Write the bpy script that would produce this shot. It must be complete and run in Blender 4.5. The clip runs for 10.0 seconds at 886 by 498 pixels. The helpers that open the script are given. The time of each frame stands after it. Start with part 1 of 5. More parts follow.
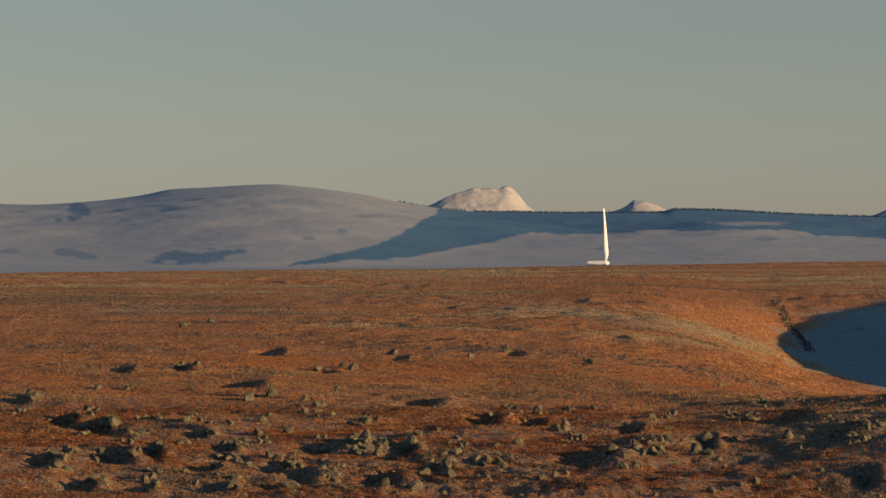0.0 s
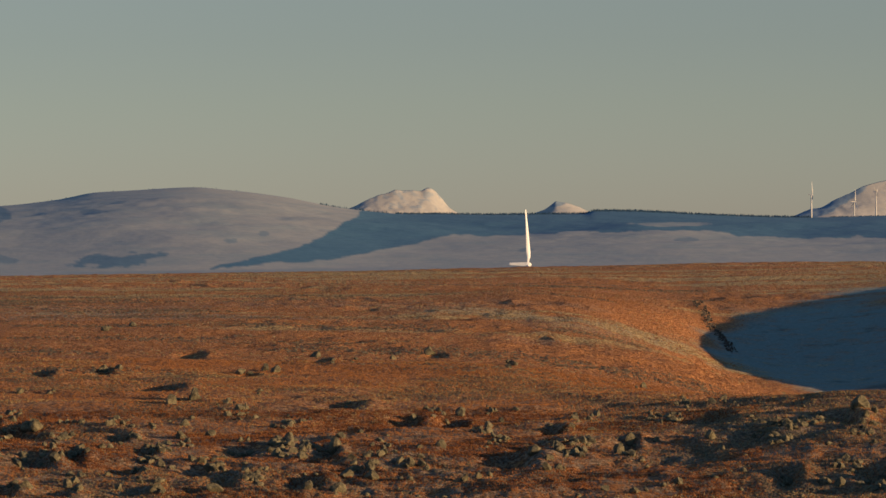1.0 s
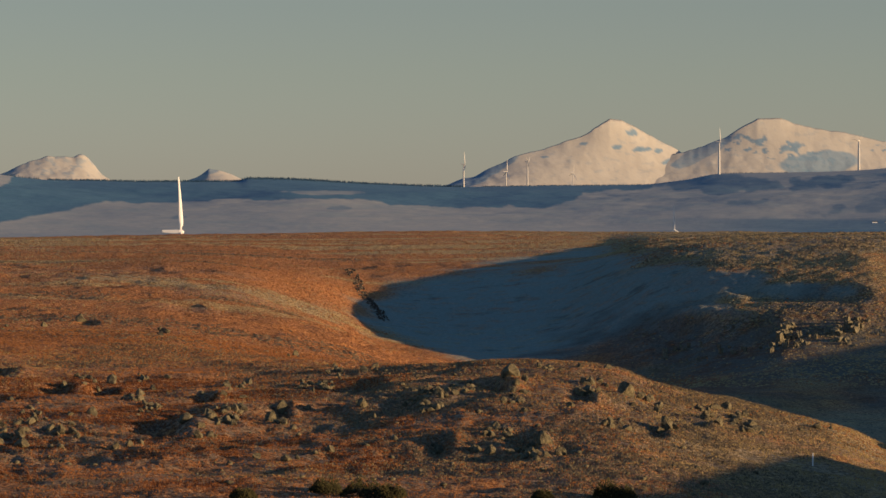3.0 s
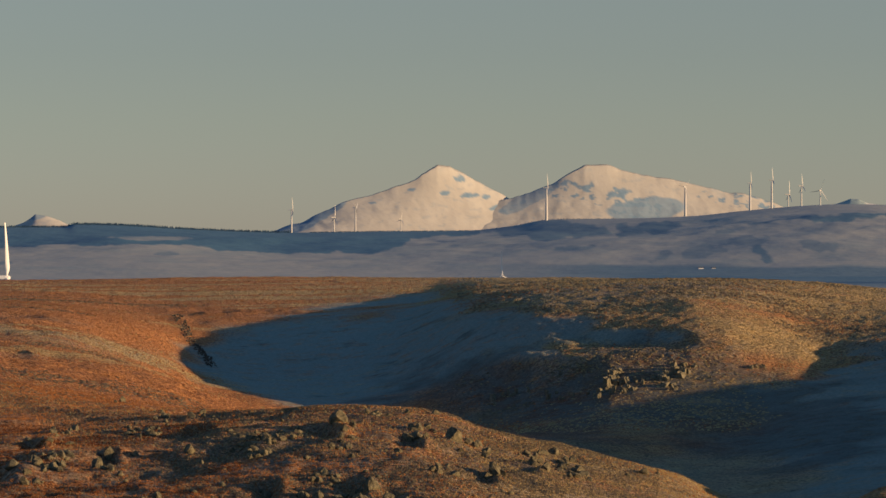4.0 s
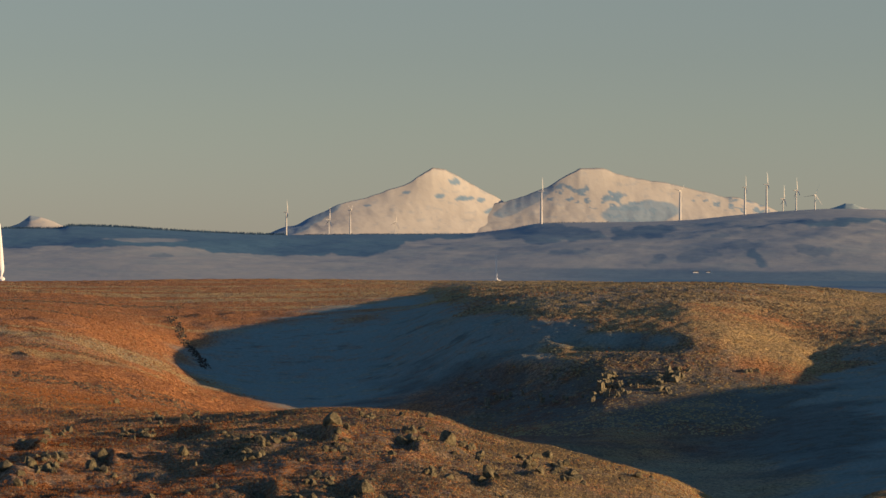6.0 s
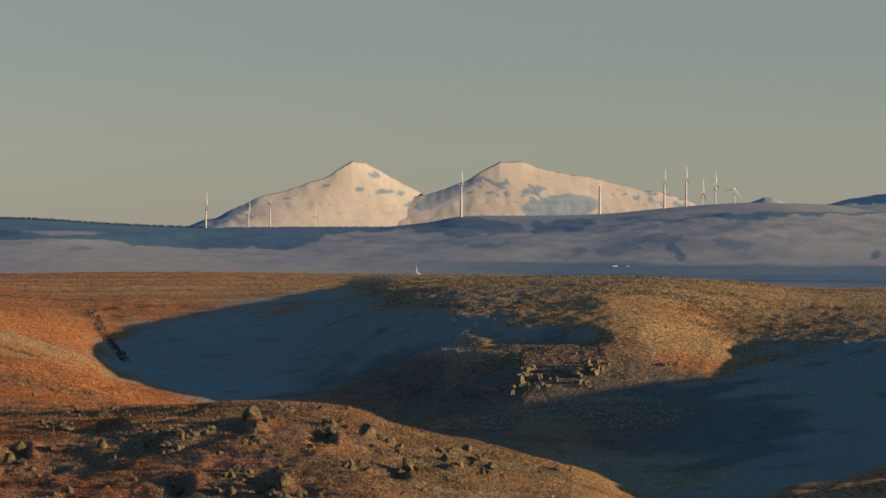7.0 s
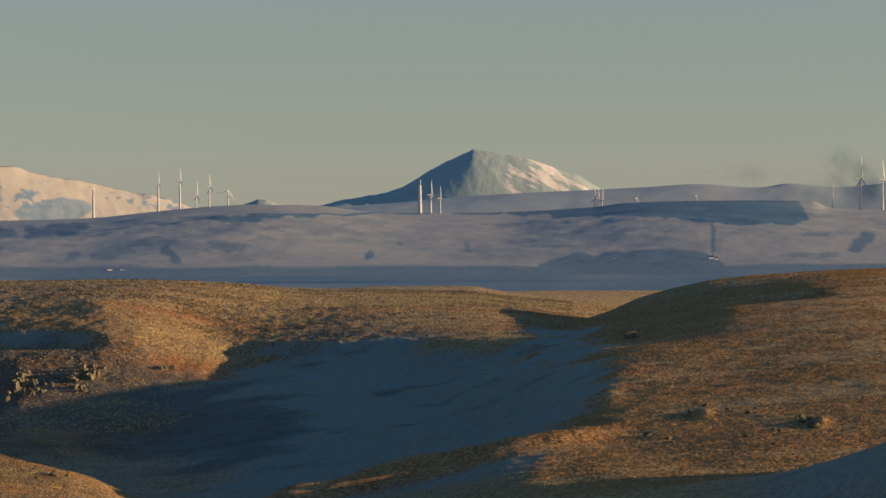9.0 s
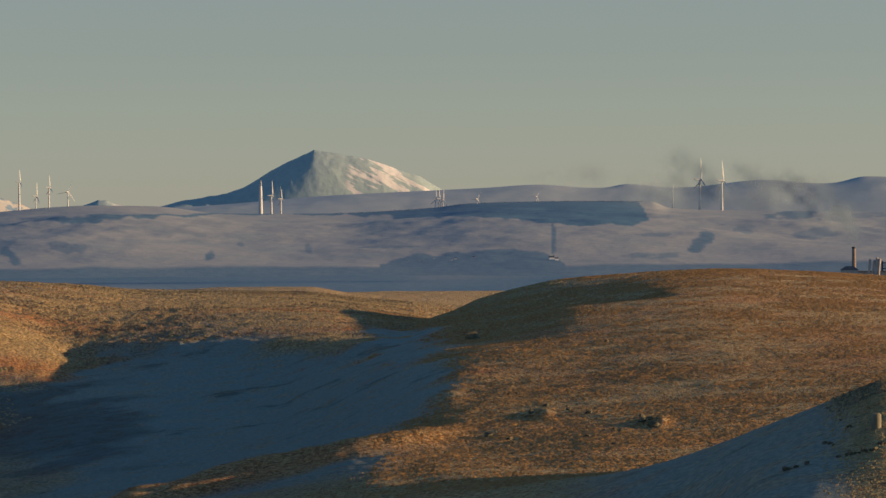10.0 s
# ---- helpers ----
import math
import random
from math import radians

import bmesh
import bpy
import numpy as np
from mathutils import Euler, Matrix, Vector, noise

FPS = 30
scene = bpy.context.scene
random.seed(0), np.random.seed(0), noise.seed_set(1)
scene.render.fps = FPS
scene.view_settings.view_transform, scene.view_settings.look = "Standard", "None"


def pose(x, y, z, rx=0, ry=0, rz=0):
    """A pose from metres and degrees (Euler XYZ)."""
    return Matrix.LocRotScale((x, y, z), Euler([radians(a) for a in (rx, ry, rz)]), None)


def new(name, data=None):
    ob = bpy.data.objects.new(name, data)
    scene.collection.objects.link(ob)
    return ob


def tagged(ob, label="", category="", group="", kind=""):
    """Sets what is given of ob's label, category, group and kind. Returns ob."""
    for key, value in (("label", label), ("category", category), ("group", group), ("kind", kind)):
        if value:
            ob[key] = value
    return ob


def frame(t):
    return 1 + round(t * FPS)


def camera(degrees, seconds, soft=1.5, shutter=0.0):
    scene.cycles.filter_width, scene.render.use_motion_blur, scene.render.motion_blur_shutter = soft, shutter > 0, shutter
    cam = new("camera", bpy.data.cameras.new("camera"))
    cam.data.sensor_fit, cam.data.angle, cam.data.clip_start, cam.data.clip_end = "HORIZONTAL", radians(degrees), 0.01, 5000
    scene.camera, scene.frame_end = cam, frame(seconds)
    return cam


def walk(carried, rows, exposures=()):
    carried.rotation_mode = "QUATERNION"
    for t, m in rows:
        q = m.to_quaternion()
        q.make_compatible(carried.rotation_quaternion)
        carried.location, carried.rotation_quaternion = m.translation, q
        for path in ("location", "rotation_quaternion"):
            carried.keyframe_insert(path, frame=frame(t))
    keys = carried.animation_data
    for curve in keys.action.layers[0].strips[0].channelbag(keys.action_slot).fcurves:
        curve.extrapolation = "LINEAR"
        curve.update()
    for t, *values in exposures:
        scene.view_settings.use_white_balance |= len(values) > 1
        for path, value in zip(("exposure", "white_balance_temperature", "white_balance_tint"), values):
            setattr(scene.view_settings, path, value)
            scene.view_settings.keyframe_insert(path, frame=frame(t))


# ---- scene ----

# ---- the lens and the pan ----
# Bearings and rises are pixels of the camera's view, in steps of one 6385th of a radian from the first bearing and from
# eye level.
VIEW = 14.0
F = 784 / math.tan(radians(VIEW / 2))
EYE = 60.0
cam = camera(VIEW, 10.0)
# seconds, bearing, rise, lean in degrees
STEPS = [
    (0.0, 0.0, -61.0, -0.12), (0.1, 2.0, -57.5, -0.12), (0.2, 5.0, -52.0, -0.13), (0.3, 7.0, -50.0, -0.13), (0.4, 13.0, -53.0, -0.14),
    (0.5, 17.4, -55.5, -0.14), (0.6, 26.0, -57.5, -0.19), (0.7, 45.0, -58.0, -0.23), (0.8, 89.0, -58.5, -0.28), (0.9, 113.0, -58.0, -0.32),
    (1.0, 137.9, -57.9, -0.37), (1.1, 143.0, -57.0, -0.31), (1.2, 150.0, -60.0, -0.25), (1.3, 154.5, -63.0, -0.20), (1.4, 161.6, -58.0, -0.14),
    (1.5, 166.3, -60.7, -0.08), (1.6, 187.0, -64.0, -0.09), (1.7, 212.6, -60.6, -0.09), (1.8, 256.0, -55.0, -0.10), (1.9, 283.0, -54.0, -0.10),
    (2.0, 310.1, -57.0, -0.11), (2.1, 324.5, -61.0, -0.07), (2.2, 360.6, -69.6, -0.03), (2.3, 402.0, -74.0, 0.00), (2.4, 471.0, -84.0, 0.04),
    (2.5, 539.0, -92.9, 0.08), (2.6, 606.0, -98.5, 0.08), (2.7, 631.0, -104.0, 0.08), (2.8, 677.0, -111.0, 0.07), (2.9, 701.0, -116.6, 0.07),
    (3.0, 751.6, -116.2, 0.07), (3.1, 808.0, -109.0, 0.10), (3.2, 893.5, -95.3, 0.13), (4.3, 1073.0, -31.5, 0.10), (4.4, 1082.0, -33.0, 0.09),
    (4.5, 1089.0, -34.5, 0.09), (4.6, 1095.0, -33.5, 0.07), (4.7, 1100.0, -33.5, 0.05), (4.8, 1101.0, -34.5, 0.04), (4.9, 1091.5, -35.5, 0.02),
    (5.0, 1075.9, -40.5, -0.00), (5.1, 1062.0, -43.0, 0.06), (5.2, 1046.5, -42.5, 0.12), (5.3, 1044.0, -39.5, 0.19), (5.4, 1041.5, -36.5, 0.25),
    (5.5, 1043.3, -36.3, 0.31), (5.6, 1048.0, -30.5, 0.32), (5.7, 1054.0, -28.5, 0.33), (6.8, 1112.5, -38.5, 0.44), (6.9, 1140.0, -40.0, 0.45),
    (7.0, 1207.4, -40.2, 0.46), (7.1, 1267.0, -37.0, 0.44), (7.2, 1350.0, -32.0, 0.42), (7.3, 1394.0, -31.0, 0.40), (7.4, 1452.0, -30.0, 0.38),
    (7.5, 1496.3, -29.2, 0.36), (7.6, 1548.0, -28.5, 0.33), (7.7, 1579.0, -28.0, 0.30), (7.8, 1625.0, -27.0, 0.26), (7.9, 1656.0, -26.5, 0.23),
    (8.0, 1708.0, -26.2, 0.20), (8.1, 1742.0, -25.0, 0.14), (8.2, 1798.0, -23.5, 0.08), (8.3, 1833.0, -26.0, 0.03), (8.4, 1884.0, -29.8, -0.03),
    (8.5, 1925.8, -32.4, -0.09), (8.6, 1996.0, -33.3, -0.12), (8.7, 2039.0, -32.5, -0.15), (8.8, 2088.0, -32.0, -0.19), (8.9, 2096.0, -32.0, -0.22),
    (9.0, 2100.4, -33.8, -0.25), (9.1, 2103.4, -33.4, -0.25), (9.2, 2112.0, -34.5, -0.26), (9.3, 2121.5, -38.0, -0.26), (9.4, 2134.0, -39.5, -0.27),
    (9.5, 2145.5, -41.8, -0.27), (9.6, 2163.0, -44.0, -0.28), (9.7, 2180.0, -41.0, -0.29), (9.8, 2246.0, -45.0, -0.29), (9.9, 2300.0, -42.0, -0.30),
    (10.0, 2381.9, -34.0, -0.31),
]
walk(cam, [(t, pose(0.04, -0.03, EYE, 90 + math.degrees(p / F), 0, -math.degrees(b / F)) @ pose(0, 0, 0, 0, 0, lean)) for t, b, p, lean in STEPS],
     [(0, 0.60), (2.5, 0.61), (4.5, 0.68), (5.5, 0.70), (7, 0.72), (10, 0.84)])

# ---- sky and sun ----
SUN_AZ, SUN_EL = 112.0, 7.6          # degrees clockwise from the first bearing; above the level
world = bpy.data.worlds.new("winter_sky")
scene.world = world
world.use_nodes = True
wn = world.node_tree
sky = wn.nodes.new("ShaderNodeTexSky")
sky.sky_type = "NISHITA"
sky.sun_disc = False
sky.sun_elevation = radians(SUN_EL)
sky.sun_rotation = radians(SUN_AZ)
sky.altitude = 300
sky.air_density, sky.dust_density, sky.ozone_density = 0.6, 0.15, 1.0
pale = wn.nodes.new("ShaderNodeHueSaturation")
pale.inputs["Saturation"].default_value = 0.66
wn.links.new(sky.outputs[0], pale.inputs["Color"])
haze = wn.nodes.new("ShaderNodeMix")
haze.data_type, haze.blend_type = "RGBA", "MULTIPLY"
haze.inputs[0].default_value = 1.0
# pale haze low over the land, clearing to deeper blue overhead
aim, split = wn.nodes.new("ShaderNodeTexCoord"), wn.nodes.new("ShaderNodeSeparateXYZ")
wn.links.new(aim.outputs["Generated"], split.inputs[0])
clear = wn.nodes.new("ShaderNodeValToRGB")
clear.color_ramp.elements[0].position, clear.color_ramp.elements[0].color = 0.0, (0.305, 0.282, 0.288, 1)
clear.color_ramp.elements[1].position, clear.color_ramp.elements[1].color = 0.45, (0.38, 0.63, 0.88, 1)
for place, tint in ((0.03, (0.326, 0.309, 0.283, 1)), (0.078, (0.352, 0.342, 0.309, 1)), (0.18, (0.39, 0.46, 0.52, 1))):
    clear.color_ramp.elements.new(place).color = tint
wn.links.new(split.outputs[2], clear.inputs[0])
wn.links.new(clear.outputs[0], haze.inputs[7])
wn.links.new(pale.outputs[0], haze.inputs[6])
wn.links.new(haze.outputs[2], wn.nodes["Background"].inputs[0])
wn.nodes["Background"].inputs[1].default_value = 0.144
sun = new("sun", bpy.data.lights.new("sun", "SUN"))
sun.data.energy, sun.data.angle, sun.data.color = 5.0, radians(0.5), (1.0, 0.65, 0.34)
sun.matrix_world = pose(0, 0, 200, 90 - SUN_EL, 0, 180 - SUN_AZ)
scene.view_settings.exposure = 0.6


# ---- arithmetic ----
def hashed(ix, iy, seed):
    n = (ix.astype(np.int64) * 374761393 + iy.astype(np.int64) * 668265263 + seed * 1274126177) & 0xFFFFFFFF
    n = ((n ^ (n >> 13)) * 1274126177) & 0xFFFFFFFF
    return ((n ^ (n >> 16)) & 0xFFFF) / 65535.0


def vnoise(x, y, seed=0):
    """Smooth lattice noise, -1 to 1."""
    ix, iy = np.floor(x), np.floor(y)
    fx, fy = x - ix, y - iy
    fx, fy = fx * fx * (3 - 2 * fx), fy * fy * (3 - 2 * fy)
    a, b = hashed(ix, iy, seed), hashed(ix + 1, iy, seed)
    c, d = hashed(ix, iy + 1, seed), hashed(ix + 1, iy + 1, seed)
    return 2 * (a + (b - a) * fx + (c - a) * fy + (a - b - c + d) * fx * fy) - 1


def fbm(x, y, size, octaves=4, seed=0, gain=0.5):
    total, amp = 0.0, 1.0
    for k in range(octaves):
        total = total + amp * vnoise(x / size + 17.3 * k, y / size - 9.1 * k, seed + k)
        size, amp = size / 2.03, amp * gain
    return total


def curve(points, u):
    """A smooth line through a few (bearing, value) pairs, without overshoot."""
    p = np.asarray(points, float)
    return monotone(p[:, 0], p[:, 1], np.asarray(u, float))


def monotone(x, y, q):
    h, dl = np.diff(x), np.diff(y) / np.diff(x)
    m = np.zeros_like(y)
    same = dl[:-1] * dl[1:] > 0
    w1, w2 = 2 * h[1:] + h[:-1], h[1:] + 2 * h[:-1]
    with np.errstate(divide="ignore", invalid="ignore"):
        m[1:-1] = np.where(same, (w1 + w2) / (w1 / dl[:-1] + w2 / dl[1:]), 0)
    m[0], m[-1] = dl[0], dl[-1]
    q = np.clip(q, x[0], x[-1])
    i = np.clip(np.searchsorted(x, q) - 1, 0, len(x) - 2)
    t = (q - x[i]) / h[i]
    return ((1 + 2 * t) * (1 - t) ** 2 * y[i] + t * (1 - t) ** 2 * h[i] * m[i]
            + t * t * (3 - 2 * t) * y[i + 1] + t * t * (t - 1) * h[i] * m[i + 1])


def bell(u, mid, wide):
    return np.exp(-((u - mid) / wide) ** 2)


def rise_to(u, a, b):
    t = np.clip((u - a) / (b - a), 0, 1)
    return t * t * (3 - 2 * t)


def ellipse(U, V, u, v, a, b, slope=0.0):
    return ((U - u) / a) ** 2 + ((V - v - slope * (U - u)) / b) ** 2


def grid_mesh(name, X, Y, Z, layers=(), wrap=False):
    """A sheet from a grid of places, with smooth faces and named float layers."""
    r, c = X.shape
    me = bpy.data.meshes.new(name)
    co = np.stack([X, Y, Z], -1).reshape(-1, 3)
    idx = np.arange(r * c).reshape(r, c)
    if wrap:
        idx = np.concatenate([idx, idx[:, :1]], 1)
    quads = np.stack([idx[:-1, :-1], idx[:-1, 1:], idx[1:, 1:], idx[1:, :-1]], -1).reshape(-1, 4)[:, ::-1]
    me.vertices.add(len(co))
    me.vertices.foreach_set("co", co.astype(np.float32).ravel())
    me.loops.add(quads.size)
    me.loops.foreach_set("vertex_index", quads.astype(np.int32).ravel())
    me.polygons.add(len(quads))
    me.polygons.foreach_set("loop_start", np.arange(0, quads.size, 4, dtype=np.int32))
    me.update(calc_edges=True)
    me.shade_smooth()
    for key, values in layers:
        me.attributes.new(key, "FLOAT", "POINT").data.foreach_set("value", np.asarray(values, np.float32).ravel())
    return me


# ---- materials ----
def material(name, rough=0.9, metal=0.0):
    m = bpy.data.materials.new(name)
    m.use_nodes = True
    b = m.node_tree.nodes["Principled BSDF"]
    b.inputs["Roughness"].default_value = rough
    b.inputs["Metallic"].default_value = metal
    b.inputs["Specular IOR Level"].default_value = 0.2
    return m, m.node_tree, b


def node(nt, kind, **values):
    n = nt.nodes.new(kind)
    for key, value in values.items():
        if key in n.inputs:
            n.inputs[key].default_value = value
    return n


def noise_tex(nt, size, detail=4.0, rough=0.6, coords="Object"):
    """Noise whose coarsest lumps are about size metres."""
    co = nt.nodes.new("ShaderNodeTexCoord")
    n = node(nt, "ShaderNodeTexNoise", Scale=1.0 / size, Detail=detail, Roughness=rough)
    nt.links.new(co.outputs[coords], n.inputs["Vector"])
    return n.outputs[0]


def ramp(nt, value, stops):
    r = nt.nodes.new("ShaderNodeValToRGB")
    el = r.color_ramp.elements
    while len(el) < len(stops):
        el.new(0.5)
    for e, (at, col) in zip(el, stops):
        e.position = at
        e.color = (*col, 1) if len(col) == 3 else col
    nt.links.new(value, r.inputs[0])
    return r.outputs[0]


def blend(nt, fac, a, b, how="MIX"):
    m = nt.nodes.new("ShaderNodeMix")
    m.data_type, m.blend_type = "RGBA", how
    for sock, v in ((m.inputs[0], fac), (m.inputs[6], a), (m.inputs[7], b)):
        if isinstance(v, (int, float)):
            sock.default_value = v
        elif isinstance(v, tuple):
            sock.default_value = (*v, 1)
        else:
            nt.links.new(v, sock)
    return m.outputs[2]


def layer(nt, key):
    a = nt.nodes.new("ShaderNodeAttribute")
    a.attribute_name = key
    return a.outputs["Fac"]


def bump(nt, b, value, strength, distance):
    n = node(nt, "ShaderNodeBump", Strength=strength, Distance=distance)
    nt.links.new(value, n.inputs["Height"])
    nt.links.new(n.outputs[0], b.inputs["Normal"])


def plain_material(name, colour, rough=0.8, vary=0.15, size=0.5, metal=0.0):
    m, nt, b = material(name, rough, metal)
    dark = tuple(c * (1 - vary) for c in colour)
    light = tuple(min(1, c * (1 + vary)) for c in colour)
    nt.links.new(ramp(nt, noise_tex(nt, size), [(0.3, dark), (0.7, light)]), b.inputs["Base Color"])
    return m


def moor_material():
    m, nt, b = material("moor_grass", 0.95)
    fine, mid, coarse = noise_tex(nt, 0.45, 6, 0.78), noise_tex(nt, 3.0, 5, 0.65), noise_tex(nt, 22.0, 4, 0.6)
    rust = ramp(nt, fine, [(0.41, (0.09, 0.036, 0.015)), (0.5, (0.35, 0.135, 0.042)), (0.585, (0.58, 0.28, 0.10))])
    straw = ramp(nt, fine, [(0.41, (0.13, 0.083, 0.036)), (0.5, (0.36, 0.24, 0.098)), (0.59, (0.58, 0.42, 0.19))])
    grey = ramp(nt, fine, [(0.36, (0.06, 0.052, 0.038)), (0.5, (0.20, 0.175, 0.125)), (0.66, (0.40, 0.36, 0.28))])
    # frost colour carrying the blue-green of the valley's shade
    frost_shade = ramp(nt, fine, [(0.3, (0.125, 0.185, 0.172)), (0.75, (0.27, 0.36, 0.33))])
    patch = nt.nodes.new("ShaderNodeMath")
    patch.operation = "ADD"
    nt.links.new(layer(nt, "straw"), patch.inputs[0])
    off = node(nt, "ShaderNodeMath")
    off.operation = "MULTIPLY_ADD"
    off.inputs[1].default_value, off.inputs[2].default_value = 1.3, -0.65
    nt.links.new(coarse, off.inputs[0])
    nt.links.new(off.outputs[0], patch.inputs[1])
    col = blend(nt, ramp(nt, patch.outputs[0], [(0.35, (0, 0, 0)), (0.65, (1, 1, 1))]), rust, straw)
    st = nt.nodes.new("ShaderNodeMath")
    st.operation = "MULTIPLY"
    nt.links.new(layer(nt, "stony"), st.inputs[0])
    nt.links.new(ramp(nt, mid, [(0.36, (0, 0, 0)), (0.56, (1, 1, 1))]), st.inputs[1])
    col = blend(nt, st.outputs[0], col, grey)
    dark = ramp(nt, noise_tex(nt, 1.7, 5, 0.7), [(0.56, (0, 0, 0)), (0.66, (0.5, 0.5, 0.5))])
    less = nt.nodes.new("ShaderNodeMath")
    less.operation = "MULTIPLY_ADD"
    less.use_clamp = True
    less.inputs[1].default_value, less.inputs[2].default_value = -0.75, 1.0
    nt.links.new(layer(nt, "straw"), less.inputs[0])
    part_dark = nt.nodes.new("ShaderNodeMath")
    part_dark.operation = "MULTIPLY"
    nt.links.new(dark, part_dark.inputs[0])
    nt.links.new(less.outputs[0], part_dark.inputs[1])
    col = blend(nt, part_dark.outputs[0], col, (0.055, 0.040, 0.034))
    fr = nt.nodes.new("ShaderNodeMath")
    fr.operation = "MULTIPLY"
    nt.links.new(layer(nt, "frost_shade"), fr.inputs[0])
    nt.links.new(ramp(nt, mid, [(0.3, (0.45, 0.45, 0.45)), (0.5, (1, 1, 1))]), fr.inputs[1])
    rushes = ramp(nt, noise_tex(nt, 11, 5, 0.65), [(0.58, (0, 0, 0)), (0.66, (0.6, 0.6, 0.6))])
    col = blend(nt, fr.outputs[0], col, blend(nt, rushes, frost_shade, (0.045, 0.055, 0.055)))
    # dark cool heather colour, deepening the shade under the crag
    col = blend(nt, layer(nt, "heather_shade"), col, ramp(nt, mid, [(0.38, (0.034, 0.042, 0.042)), (0.62, (0.095, 0.108, 0.10))]))
    nt.links.new(col, b.inputs["Base Color"])
    both = nt.nodes.new("ShaderNodeMath")
    both.operation = "MULTIPLY_ADD"
    both.inputs[1].default_value = 0.35
    nt.links.new(mid, both.inputs[0])
    nt.links.new(fine, both.inputs[2])
    tuss = nt.nodes.new("ShaderNodeMath")
    tuss.operation = "MULTIPLY_ADD"
    tuss.inputs[1].default_value = 0.8
    nt.links.new(noise_tex(nt, 1.1, 3, 0.6), tuss.inputs[0])
    nt.links.new(both.outputs[0], tuss.inputs[2])
    bump(nt, b, tuss.outputs[0], 1.0, 0.5)
    still = nt.nodes.new("ShaderNodeMath")
    still.operation = "MULTIPLY_ADD"
    still.inputs[1].default_value, still.inputs[2].default_value = -0.3, 1.0
    nt.links.new(layer(nt, "calm"), still.inputs[0])
    nt.links.new(still.outputs[0], b.inputs["Normal"].links[0].from_node.inputs["Strength"])
    return m


def far_hill_material():
    m, nt, b = material("hazy_far_moor", 1.0)
    n1, n2 = noise_tex(nt, 60, 6, 0.62), noise_tex(nt, 9, 4, 0.6)
    # blue of the distance haze is put into these base colours
    hazy_heath = ramp(nt, n1, [(0.36, (0.252, 0.300, 0.309)), (0.5, (0.300, 0.322, 0.318)), (0.64, (0.339, 0.348, 0.331))])
    hazy_heath = blend(nt, 0.25, hazy_heath, ramp(nt, n2, [(0.36, (0.200, 0.235, 0.244)), (0.64, (0.348, 0.348, 0.331))]))
    hazy_wood = ramp(nt, n2, [(0.36, (0.057, 0.148, 0.222)), (0.64, (0.074, 0.174, 0.248))])
    col = blend(nt, layer(nt, "hazy_wood"), hazy_heath, hazy_wood)
    nt.links.new(col, b.inputs["Base Color"])
    bump(nt, b, n2, 0.35, 1.2)
    return m


def far_range_material():
    m, nt, b = material("hazy_range_heath", 1.0)
    n1, n2 = noise_tex(nt, 90, 5, 0.6), noise_tex(nt, 14, 4, 0.55)
    # range colour with haze painted in
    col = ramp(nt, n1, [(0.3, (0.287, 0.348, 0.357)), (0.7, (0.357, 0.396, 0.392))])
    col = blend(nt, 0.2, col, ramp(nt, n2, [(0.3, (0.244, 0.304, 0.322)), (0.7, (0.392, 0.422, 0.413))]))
    nt.links.new(col, b.inputs["Base Color"])
    return m


def snow_material(name, low, high, bright=1.0):
    m, nt, b = material(name, 0.9)
    n1, n2 = noise_tex(nt, 40, 6, 0.65), noise_tex(nt, 8, 4, 0.6)
    snow = ramp(nt, n1, [(0.3, (0.45 * bright, 0.44 * bright, 0.41 * bright)), (0.7, (0.53 * bright, 0.52 * bright, 0.485 * bright))])
    rock = ramp(nt, n2, [(0.3, low), (0.7, high)])
    nt.links.new(blend(nt, layer(nt, "rock"), snow, rock), b.inputs["Base Color"])
    bump(nt, b, n1, 0.4, 3.0)
    return m


def rock_material():
    m, nt, b = material("lichen_rock", 0.92)
    n1, n2 = noise_tex(nt, 0.8, 5, 0.65), noise_tex(nt, 0.15, 3, 0.6)
    col = ramp(nt, n1, [(0.38, (0.047, 0.041, 0.025)), (0.5, (0.108, 0.093, 0.054)), (0.66, (0.21, 0.18, 0.105))])
    col = blend(nt, 0.35, col, ramp(nt, n2, [(0.4, (0.035, 0.032, 0.024)), (0.62, (0.21, 0.185, 0.115))]))
    nt.links.new(col, b.inputs["Base Color"])
    bump(nt, b, n2, 0.9, 0.12)
    return m


MOOR, FAR, ROCK = moor_material(), far_hill_material(), rock_material()
# rock colours here hold the blue of shade and haze
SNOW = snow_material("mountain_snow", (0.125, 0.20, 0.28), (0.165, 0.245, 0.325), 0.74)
SHADED_ROCK = snow_material("shaded_mountain_rock", (0.25, 0.33, 0.335), (0.30, 0.38, 0.375), 1.15)
WHITE = plain_material("white_paint", (0.72, 0.72, 0.70), 0.5, 0.04, 3.0)
# greyer than WHITE, for the distant turbines
PALE_PAINT = plain_material("distant_pale_paint", (0.50, 0.50, 0.48), 0.6, 0.06, 3.0)
# conifer green turned blue by painted haze
PINE = plain_material("hazy_conifer", (0.028, 0.070, 0.118), 0.95, 0.2, 5.0)

